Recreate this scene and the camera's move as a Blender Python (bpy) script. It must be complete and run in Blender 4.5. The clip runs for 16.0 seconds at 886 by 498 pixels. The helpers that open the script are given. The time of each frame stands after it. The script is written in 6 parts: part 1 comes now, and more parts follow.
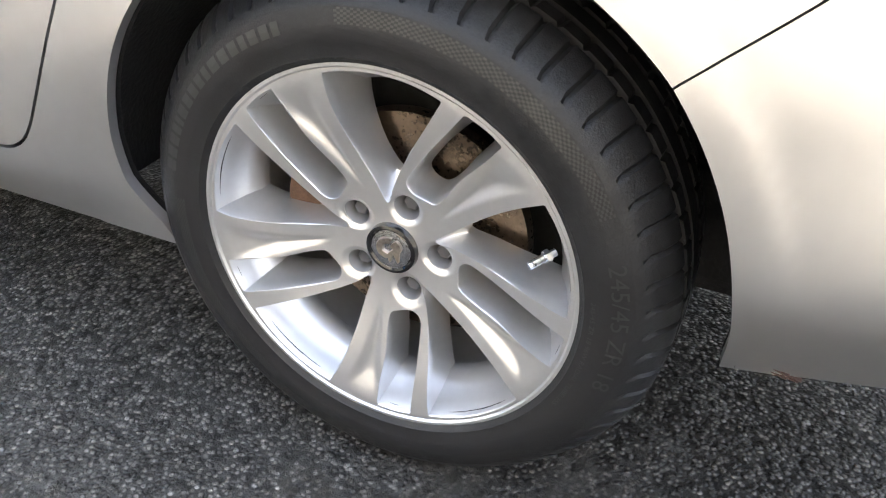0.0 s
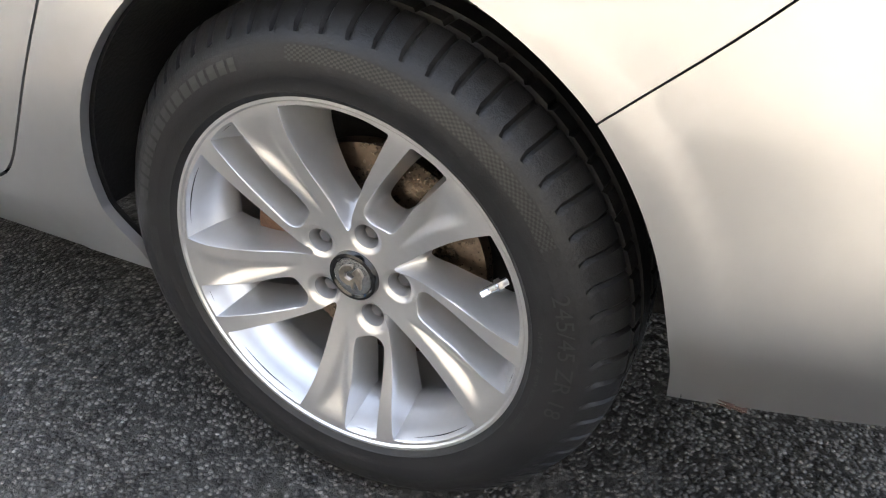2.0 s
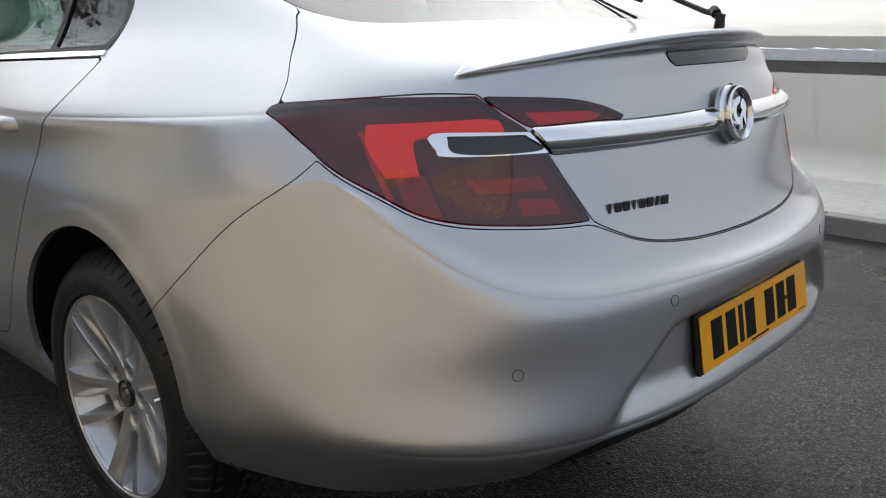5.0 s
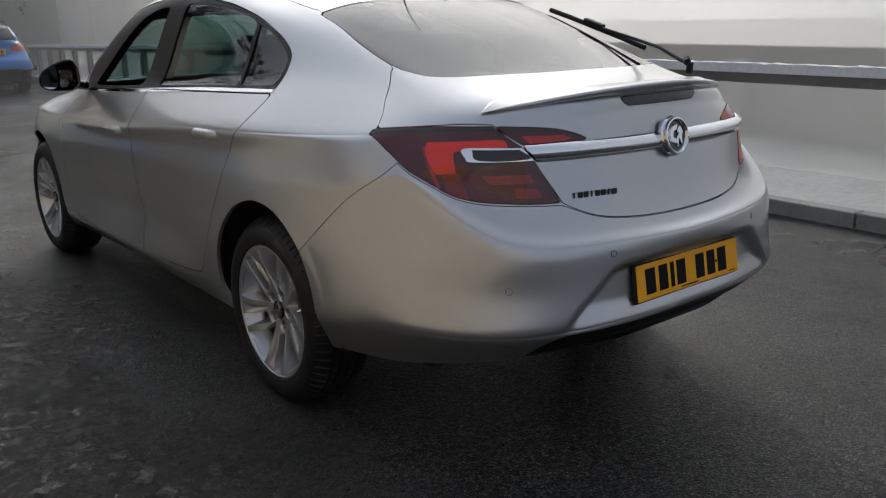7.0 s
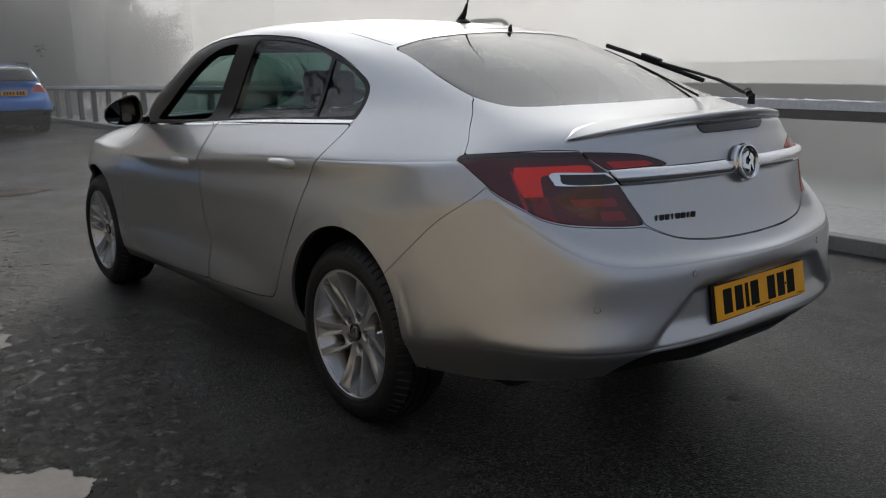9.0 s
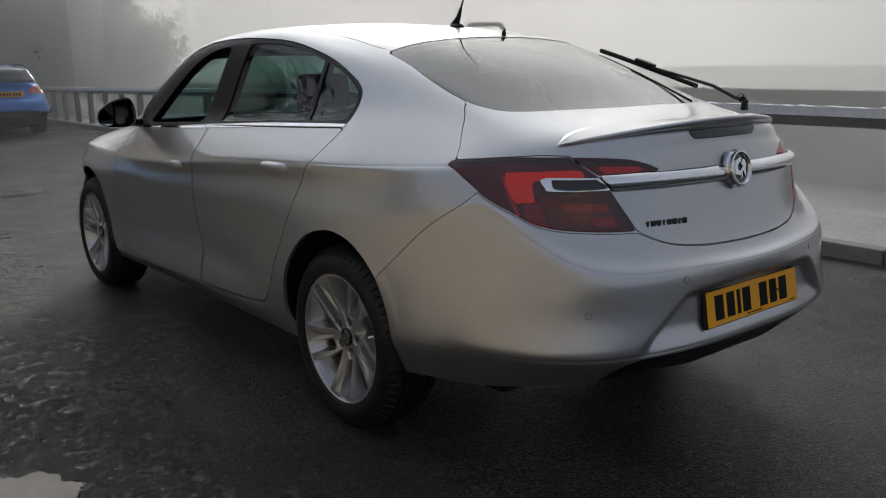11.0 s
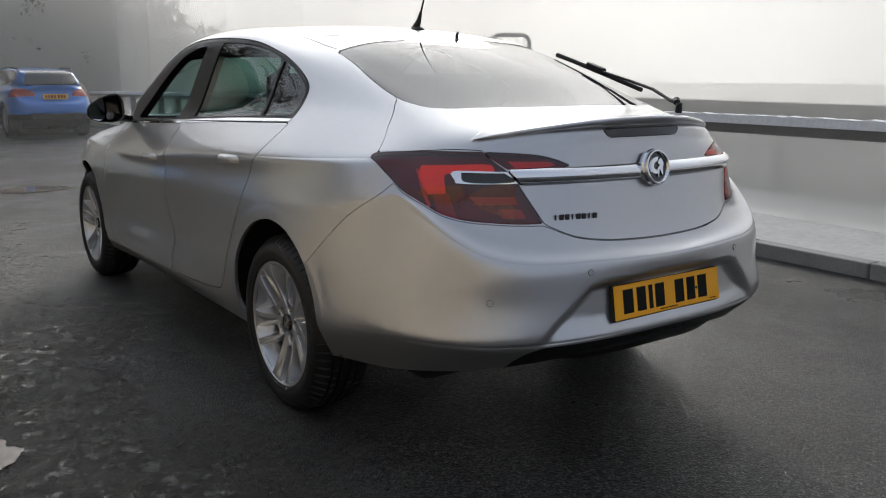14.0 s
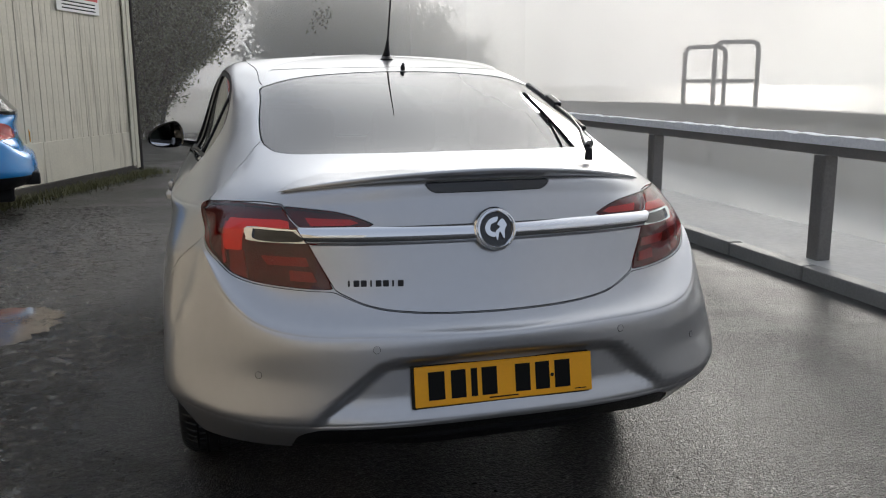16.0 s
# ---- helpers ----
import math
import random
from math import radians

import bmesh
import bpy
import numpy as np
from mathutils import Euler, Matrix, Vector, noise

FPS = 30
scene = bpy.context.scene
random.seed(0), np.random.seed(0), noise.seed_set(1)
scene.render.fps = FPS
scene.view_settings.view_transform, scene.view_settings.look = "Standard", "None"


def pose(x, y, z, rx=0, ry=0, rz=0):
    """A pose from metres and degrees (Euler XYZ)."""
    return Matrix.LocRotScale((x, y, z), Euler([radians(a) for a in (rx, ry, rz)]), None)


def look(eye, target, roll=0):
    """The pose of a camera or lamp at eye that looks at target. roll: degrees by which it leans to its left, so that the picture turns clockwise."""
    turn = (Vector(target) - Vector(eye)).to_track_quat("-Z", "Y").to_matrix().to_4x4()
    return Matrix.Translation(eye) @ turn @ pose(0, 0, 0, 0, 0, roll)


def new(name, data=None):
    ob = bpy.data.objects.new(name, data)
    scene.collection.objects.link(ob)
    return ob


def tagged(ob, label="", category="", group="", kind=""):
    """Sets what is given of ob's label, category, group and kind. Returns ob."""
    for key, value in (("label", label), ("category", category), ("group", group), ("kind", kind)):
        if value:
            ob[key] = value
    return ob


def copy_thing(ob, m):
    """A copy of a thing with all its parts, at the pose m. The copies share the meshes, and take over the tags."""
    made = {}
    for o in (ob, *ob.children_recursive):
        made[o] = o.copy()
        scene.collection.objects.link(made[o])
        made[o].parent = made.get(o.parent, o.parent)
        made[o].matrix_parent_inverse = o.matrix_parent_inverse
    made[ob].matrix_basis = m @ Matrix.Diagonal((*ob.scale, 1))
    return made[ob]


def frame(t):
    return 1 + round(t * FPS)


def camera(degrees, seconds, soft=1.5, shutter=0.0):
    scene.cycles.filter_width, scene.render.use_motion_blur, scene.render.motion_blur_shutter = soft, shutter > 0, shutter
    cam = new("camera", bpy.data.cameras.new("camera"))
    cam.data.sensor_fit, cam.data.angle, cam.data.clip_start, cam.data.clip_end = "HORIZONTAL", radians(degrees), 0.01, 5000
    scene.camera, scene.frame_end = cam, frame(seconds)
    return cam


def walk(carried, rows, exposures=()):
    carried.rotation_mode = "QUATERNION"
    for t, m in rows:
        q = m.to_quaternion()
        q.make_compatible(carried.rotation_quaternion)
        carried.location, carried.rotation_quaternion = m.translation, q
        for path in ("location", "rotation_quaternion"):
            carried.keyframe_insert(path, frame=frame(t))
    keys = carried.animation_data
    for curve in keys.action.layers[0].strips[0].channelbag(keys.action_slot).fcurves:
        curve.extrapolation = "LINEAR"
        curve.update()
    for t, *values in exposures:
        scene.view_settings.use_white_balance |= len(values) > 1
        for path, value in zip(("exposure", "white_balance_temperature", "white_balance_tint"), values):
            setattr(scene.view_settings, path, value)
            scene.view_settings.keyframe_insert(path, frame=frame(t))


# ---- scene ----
cam = camera(55.5, 16.0, soft=1.1)
EXPOSURES = [(0, 3.45, 6200, 10), (1.5, 3.45, 6200, 10), (2.5, 2.58, 6250, 10), (3.5, 1.82, 6350, 10), (4.7, 1.1, 6450, 10), (7, 0.3, 6400, 10), (7.5, 0.0, 6400, 10), (9, 0.06, 6400, 10), (11.5, 0.0, 6400, 10), (12.5, 0.54, 6400, 10), (16, 0.46, 6400, 10)]
PATH = [
    (0, (-1.595, -0.382, 0.892), (-0.069, 0.273, -0.223), 2.0),
    (0.5, (-1.597, -0.377, 0.89), (-0.064, 0.272, -0.22), 2.3),
    (1, (-1.591, -0.379, 0.891), (-0.061, 0.273, -0.22), 2.4),
    (1.5, (-1.588, -0.395, 0.898), (-0.056, 0.259, -0.209), 2.4),
    (2, (-1.567, -0.465, 0.912), (-0.052, 0.274, -0.165), 0.7),
    (2.5, (-1.513, -0.598, 0.984), (-0.084, 0.34, -0.054), -3.6),
    (3, (-1.553, -0.771, 1.05), (-0.101, 0.218, 0.094), -5.5),
    (3.5, (-1.588, -1.021, 1.087), (-0.075, -0.008, 0.26), -5.3),
    (4, (-1.541, -1.291, 1.095), (-0.074, -0.132, 0.383), -5.4),
    (4.5, (-1.58, -1.513, 1.114), (-0.139, -0.256, 0.528), -2.3),
    (4.7, (-1.609, -1.606, 1.126), (-0.169, -0.327, 0.586), -1.3),
    (6.8, (-2.158, -2.516, 1.306), (-0.923, -1.04, 0.764), -0.6),
    (7, (-2.185, -2.578, 1.32), (-0.973, -1.077, 0.796), -0.9),
    (7.5, (-2.272, -2.635, 1.347), (-1.061, -1.112, 0.886), -0.5),
    (8, (-2.385, -2.539, 1.324), (-1.171, -1.016, 0.871), -1.0),
    (8.5, (-2.444, -2.506, 1.305), (-1.225, -0.984, 0.861), -1.3),
    (9, (-2.451, -2.504, 1.294), (-1.228, -0.981, 0.862), -1.0),
    (11.5, (-2.425, -2.509, 1.297), (-1.196, -0.989, 0.875), -0.7),
    (12, (-2.422, -2.506, 1.293), (-1.193, -0.984, 0.879), -0.8),
    (12.5, (-2.417, -2.51, 1.294), (-1.188, -0.983, 0.897), -0.8),
    (13, (-2.417, -2.52, 1.291), (-1.184, -0.996, 0.896), -0.8),
    (13.5, (-2.373, -2.599, 1.276), (-1.142, -1.073, 0.878), -0.3),
    (14, (-2.188, -2.851, 1.249), (-1.04, -1.262, 0.852), 0.3),
    (14.5, (-1.91, -3.036, 1.288), (-0.914, -1.351, 0.878), -0.6),
    (15, (-1.444, -3.057, 1.274), (-0.596, -1.291, 0.868), -0.3),
    (15.5, (-1.072, -3.11, 1.34), (-0.449, -1.254, 0.93), -1.1),
    (16, (-0.768, -3.189, 1.363), (-0.233, -1.3, 0.977), -0.3),
]
walk(cam, [(t, look(eye, target, roll)) for t, eye, target, roll in PATH], EXPOSURES)

# ---- light: low sun behind thick fog, bright overcast sky ----
SUN_AZ, SUN_EL = 36.0, 20.0          # degrees: azimuth from +y towards +x, elevation
world = bpy.data.worlds.new("foggy_sky")
scene.world = world
world.use_nodes = True
wn, wl = world.node_tree.nodes, world.node_tree.links
wn.clear()
w_out = wn.new("ShaderNodeOutputWorld")
w_bg = wn.new("ShaderNodeBackground")
w_sky = wn.new("ShaderNodeTexSky")
w_sky.sky_type, w_sky.sun_disc = "NISHITA", False
w_sky.sun_elevation, w_sky.sun_rotation = radians(SUN_EL), radians(SUN_AZ)
w_sky.air_density, w_sky.dust_density, w_sky.ozone_density = 1.0, 3.0, 1.0
w_fog = wn.new("ShaderNodeMixRGB")
w_fog.inputs[0].default_value = 0.95
# the fog itself: brighter towards the sun and the zenith
w_geo = wn.new("ShaderNodeTexCoord")
w_dot = wn.new("ShaderNodeVectorMath")
w_dot.operation = "DOT_PRODUCT"
sun_way = Vector((math.sin(radians(SUN_AZ)) * math.cos(radians(SUN_EL)), math.cos(radians(SUN_AZ)) * math.cos(radians(SUN_EL)), math.sin(radians(SUN_EL))))
w_dot.inputs[1].default_value = sun_way
w_ramp = wn.new("ShaderNodeValToRGB")
w_ramp.color_ramp.interpolation = "B_SPLINE"
w_ramp.color_ramp.elements[0].position, w_ramp.color_ramp.elements[0].color = 0.0, (0.150, 0.162, 0.188, 1)
w_ramp.color_ramp.elements[1].position, w_ramp.color_ramp.elements[1].color = 1.0, (1.05, 1.035, 1.00, 1)
e = w_ramp.color_ramp.elements.new(0.50)
e.color = (0.108, 0.124, 0.156, 1)
e = w_ramp.color_ramp.elements.new(0.72)
e.color = (0.122, 0.140, 0.172, 1)
e = w_ramp.color_ramp.elements.new(0.88)
e.color = (0.36, 0.375, 0.405, 1)
w_map = wn.new("ShaderNodeMapRange")
w_map.inputs[1].default_value, w_map.inputs[2].default_value = -1.0, 1.0
wl.new(w_geo.outputs["Generated"], w_dot.inputs[0])
wl.new(w_dot.outputs["Value"], w_map.inputs[0])
wl.new(w_map.outputs[0], w_ramp.inputs[0])
wl.new(w_sky.outputs[0], w_fog.inputs[1])
w_gain = wn.new("ShaderNodeVectorMath")
w_gain.operation = "SCALE"
w_gain.inputs["Scale"].default_value = 20.0
wl.new(w_ramp.outputs[0], w_gain.inputs[0])
wl.new(w_gain.outputs[0], w_fog.inputs[2])
wl.new(w_fog.outputs[0], w_bg.inputs[0])
w_bg.inputs[1].default_value = 0.12
wl.new(w_bg.outputs[0], w_out.inputs[0])

sun = new("sun", bpy.data.lights.new("sun", "SUN"))
sun.data.energy, sun.data.angle, sun.data.color = 2.5, radians(12), (1.0, 0.95, 0.86)
sun.matrix_world = look(sun_way * 60, (0, 0, 0))

# ---- materials ----
def nodes_of(m):
    return m.node_tree.nodes, m.node_tree.links


def pbr(name, color, rough=0.5, metal=0.0, coat=0.0, spec=0.5, var=0.0, scale=8.0, bump=0.0, bump_scale=120.0, rough_var=0.0, aniso=0.0):
    """A procedural surface: base colour that varies at two scales, uneven gloss and fine relief."""
    m = bpy.data.materials.new(name)
    m.use_nodes = True
    n, l = nodes_of(m)
    b = n["Principled BSDF"]
    b.inputs["Base Color"].default_value = (*color, 1)
    b.inputs["Roughness"].default_value = rough
    b.inputs["Metallic"].default_value = metal
    b.inputs["Coat Weight"].default_value = coat
    b.inputs["Coat Roughness"].default_value = 0.04
    b.inputs["Specular IOR Level"].default_value = spec
    tc = n.new("ShaderNodeTexCoord")
    if var or rough_var:
        a = n.new("ShaderNodeTexNoise")
        a.inputs["Scale"].default_value, a.inputs["Detail"].default_value = scale, 6
        c = n.new("ShaderNodeTexNoise")
        c.inputs["Scale"].default_value, c.inputs["Detail"].default_value = scale * 11, 3
        mx = n.new("ShaderNodeMath")
        mx.operation = "ADD"
        l.new(tc.outputs["Object"], a.inputs["Vector"])
        l.new(tc.outputs["Object"], c.inputs["Vector"])
        l.new(a.outputs[0], mx.inputs[0])
        l.new(c.outputs[0], mx.inputs[1])
        if var:
            r = n.new("ShaderNodeMapRange")
            r.inputs[1].default_value, r.inputs[2].default_value = 0.6, 1.4
            r.inputs[3].default_value, r.inputs[4].default_value = 1 - var, 1 + var
            v = n.new("ShaderNodeVectorMath")
            v.operation = "SCALE"
            v.inputs[0].default_value = color
            l.new(mx.outputs[0], r.inputs[0])
            l.new(r.outputs[0], v.inputs["Scale"])
            l.new(v.outputs[0], b.inputs["Base Color"])
        if rough_var:
            r = n.new("ShaderNodeMapRange")
            r.inputs[1].default_value, r.inputs[2].default_value = 0.6, 1.4
            r.inputs[3].default_value, r.inputs[4].default_value = rough - rough_var, rough + rough_var
            l.new(mx.outputs[0], r.inputs[0])
            l.new(r.outputs[0], b.inputs["Roughness"])
    if bump:
        t = n.new("ShaderNodeTexNoise")
        t.inputs["Scale"].default_value, t.inputs["Detail"].default_value = bump_scale, 4
        bp = n.new("ShaderNodeBump")
        bp.inputs["Strength"].default_value, bp.inputs["Distance"].default_value = bump, 0.01
        l.new(tc.outputs["Object"], t.inputs["Vector"])
        l.new(t.outputs[0], bp.inputs["Height"])
        l.new(bp.outputs[0], b.inputs["Normal"])
    return m


def tinted(name, color, gloss=0.12, rough=0.02):
    """A thin clear or tinted pane: lets light through straight, tinted, and mirrors more at a slant."""
    m = bpy.data.materials.new(name)
    m.use_nodes = True
    n, l = nodes_of(m)
    n.remove(n["Principled BSDF"])
    t = n.new("ShaderNodeBsdfTransparent")
    t.inputs[0].default_value = (*color, 1)
    g = n.new("ShaderNodeBsdfGlossy")
    g.inputs["Roughness"].default_value = rough
    f = n.new("ShaderNodeLayerWeight")
    pw = n.new("ShaderNodeMath")
    pw.operation = "POWER"
    pw.inputs[1].default_value = 4.5
    l.new(f.outputs["Facing"], pw.inputs[0])
    mp = n.new("ShaderNodeMath")
    mp.operation, mp.use_clamp = "MULTIPLY_ADD", True
    mp.inputs[1].default_value, mp.inputs[2].default_value = 0.95, 0.045 + gloss * 0.2
    mx = n.new("ShaderNodeMixShader")
    l.new(pw.outputs[0], mp.inputs[0])
    l.new(mp.outputs[0], mx.inputs[0])
    l.new(t.outputs[0], mx.inputs[1])
    l.new(g.outputs[0], mx.inputs[2])
    l.new(mx.outputs[0], n["Material Output"].inputs["Surface"])
    return m


FRAME = pbr("matt_black_window_frame", (0.006, 0.006, 0.007), 0.45, spec=0.25)
PAINT = pbr("silver_metallic_paint", (0.50, 0.506, 0.52), 0.33, 0.86, coat=0.8, var=0.025, scale=3.0)
BLACK = pbr("black_plastic", (0.009, 0.009, 0.010), 0.45, spec=0.3, bump=0.15, bump_scale=400, rough_var=0.08)
GLOSS_BLACK = pbr("gloss_black_trim", (0.008, 0.008, 0.009), 0.10, coat=0.5)
LINER = pbr("wheel_arch_liner", (0.012, 0.012, 0.013), 0.9, spec=0.3, bump=0.3, bump_scale=150)
RUBBER = pbr("tyre_rubber", (0.0130, 0.0132, 0.0145), 0.46, spec=0.32, var=0.25, scale=14, bump=0.12, bump_scale=500, rough_var=0.12)
ALLOY = pbr("alloy_silver", (0.55, 0.555, 0.57), 0.30, 0.76, coat=0.25, var=0.04, scale=9)
STEEL = pbr("worn_brake_steel", (0.30, 0.27, 0.24), 0.38, 0.9, var=0.35, scale=25, rough_var=0.15)
RUST = pbr("rusty_iron", (0.10, 0.055, 0.035), 0.8, 0.2, var=0.4, scale=30, bump=0.3)
CHROME = pbr("chrome", (0.82, 0.83, 0.85), 0.06, 1.0)
GLASS_SIDE = tinted("side_glass", (0.30, 0.44, 0.405))
GLASS_REAR = tinted("rear_glass", (0.09, 0.115, 0.11), gloss=0.5)
LENS_RED = tinted("red_lamp_lens", (0.72, 0.062, 0.052), gloss=0.20)
LAMP_DARK = pbr("lamp_housing_dark", (0.11, 0.034, 0.028), 0.22, 0.3, bump=0.2, bump_scale=120)
LAMP_DULL = pbr("lamp_red_dull", (0.16, 0.065, 0.05), 0.2, 0.5, bump=0.3, bump_scale=150)
LAMP_RED = pbr("lamp_red_reflector", (0.99, 0.55, 0.48), 0.30, 0.2, bump=0.5, bump_scale=220)
LAMP_LIT = pbr("lamp_lit_light_guide", (0.60, 0.30, 0.26), 0.30, 0.2, bump=0.5, bump_scale=220)
LAMP_LIT.node_tree.nodes["Principled BSDF"].inputs["Emission Color"].default_value = (1.0, 0.42, 0.10, 1)
LAMP_LIT.node_tree.nodes["Principled BSDF"].inputs["Emission Strength"].default_value = 0.18
LAMP_BAR = pbr("lamp_red_bar", (0.50, 0.20, 0.16), 0.28, 0.3, bump=0.5, bump_scale=180)
LAMP_AMBER = pbr("lamp_amber_reflector", (0.34, 0.12, 0.06), 0.3, 0.2, bump=0.4, bump_scale=180)
YELLOW = pbr("yellow_reflective_plate", (0.92, 0.42, 0.008), 0.35, var=0.04, scale=12)
INK = pbr("black_plate_print", (0.006, 0.006, 0.006), 0.5, spec=0.15)
SEAT = pbr("dark_seat_fabric", (0.03, 0.03, 0.032), 0.85, var=0.2, scale=30)

# ---- building helpers ----
def mesh_object(name, verts, faces, material, parent=None, label="", smooth=True, normals=None):
    me = bpy.data.meshes.new(name)
    me.from_pydata([tuple(v) for v in verts], [], faces)
    me.materials.append(material)
    if smooth:
        me.polygons.foreach_set("use_smooth", [True] * len(me.polygons))
    if normals is not None:
        me.normals_split_custom_set_from_vertices([tuple(n) for n in normals])
    ob = new(name, me)
    ob.parent = parent
    if label:
        tagged(ob, label)
    return ob


def part(name, bm, material, parent=None, label="", smooth=False, angle=35):
    """Links a bmesh as one mesh object under a thing or a part."""
    bmesh.ops.recalc_face_normals(bm, faces=bm.faces)
    for f in bm.faces:
        f.smooth = smooth
    if smooth:
        for ed in bm.edges:
            if len(ed.link_faces) == 2 and ed.calc_face_angle(0) > radians(angle):
                ed.smooth = False
    me = bpy.data.meshes.new(name)
    bm.to_mesh(me)
    bm.free()
    me.materials.append(material)
    ob = new(name, me)
    ob.parent = parent
    if label:
        tagged(ob, label)
    return ob


def box(lo, hi, bevel=0.0, segs=2, m=None):
    bm = bmesh.new()
    bmesh.ops.create_cube(bm, size=1)
    lo, hi = Vector(lo), Vector(hi)
    for v in bm.verts:
        v.co = Vector([lo[i] + (v.co[i] + 0.5) * (hi[i] - lo[i]) for i in range(3)])
    if bevel:
        bmesh.ops.bevel(bm, geom=list(bm.edges), offset=bevel, segments=segs, affect="EDGES", profile=0.6)
    if m:
        bm.transform(m)
    return bm


def tube(points, radius, sides=10, closed=False, taper=None):
    """A round bar along points."""
    bm = bmesh.new()
    pts = [Vector(p) for p in points]
    rings = []
    n = len(pts)
    for i, p in enumerate(pts):
        a = pts[(i - 1) % n] if closed or i else p
        b = pts[(i + 1) % n] if closed or i < n - 1 else p
        d = (b - a).normalized()
        side = d.cross(Vector((0, 0, 1)) if abs(d.z) < 0.95 else Vector((1, 0, 0))).normalized()
        up = side.cross(d)
        r = radius if taper is None else radius * (1 + (taper - 1) * i / (n - 1))
        rings.append([bm.verts.new(p + (side * math.cos(t) + up * math.sin(t)) * r) for t in [2 * math.pi * k / sides for k in range(sides)]])
    for i in range(n if closed else n - 1):
        a, b = rings[i], rings[(i + 1) % n]
        for k in range(sides):
            bm.faces.new((a[k], a[(k + 1) % sides], b[(k + 1) % sides], b[k]))
    if not closed:
        bm.faces.new(rings[0][::-1])
        bm.faces.new(rings[-1])
    return bm


def lathe(profile, steps=64, m=None, start=0.0, turn=2 * math.pi):
    """A profile of (radius, x) turned round the x axis."""
    bm = bmesh.new()
    full = abs(turn - 2 * math.pi) < 1e-6
    n = steps if full else steps + 1
    rows = [[bm.verts.new((x, r * math.cos(start + turn * k / steps), r * math.sin(start + turn * k / steps))) for r, x in profile] for k in range(n)]
    for k in range(steps):
        a, b = rows[k], rows[(k + 1) % n]
        for i in range(len(profile) - 1):
            if profile[i][0] + profile[i + 1][0] < 1e-7:
                continue
            bm.faces.new((a[i], a[i + 1], b[i + 1], b[i]))
    bmesh.ops.remove_doubles(bm, verts=bm.verts, dist=1e-6)
    if m:
        bm.transform(m)
    return bm


def outline(pts, n=8, closed=True):
    """A smooth closed line through 2D points; a point with a third value is a sharp corner."""
    p = [np.array(q[:2], float) for q in pts]
    sharp = [len(q) > 2 for q in pts]
    out = []
    m = len(p)
    for i in range(m if closed else m - 1):
        a, b = p[i], p[(i + 1) % m]
        pa = p[i - 1] if (closed or i) else a
        pb = p[(i + 2) % m] if (closed or i < m - 2) else b
        ta = (b - a) if sharp[i] or (not closed and i == 0) else (b - pa) * 0.5
        tb = (b - a) if sharp[(i + 1) % m] or (not closed and i == m - 2) else (pb - a) * 0.5
        for k in range(n):
            t = k / n
            h = (2 * t**3 - 3 * t**2 + 1, t**3 - 2 * t**2 + t, -2 * t**3 + 3 * t**2, t**3 - t**2)
            out.append(h[0] * a + h[1] * ta + h[2] * b + h[3] * tb)
    if not closed:
        out.append(p[-1])
    return np.array(out)


def inside_of(poly, q):
    """Signed distance of 2D points q to a closed polygon, negative inside."""
    a, b = poly, np.roll(poly, -1, 0)
    best = np.full(len(q), 1e9)
    inn = np.zeros(len(q), bool)
    for (ax, ay), (bx, by) in zip(a, b):
        dx, dy = bx - ax, by - ay
        L = dx * dx + dy * dy + 1e-18
        t = np.clip(((q[:, 0] - ax) * dx + (q[:, 1] - ay) * dy) / L, 0, 1)
        best = np.minimum(best, (q[:, 0] - ax - t * dx) ** 2 + (q[:, 1] - ay - t * dy) ** 2)
        if ay != by:
            hit = ((ay > q[:, 1]) != (by > q[:, 1])) & (q[:, 0] < dx * (q[:, 1] - ay) / dy + ax)
            inn ^= hit
    d = np.sqrt(best)
    return np.where(inn, -d, d)


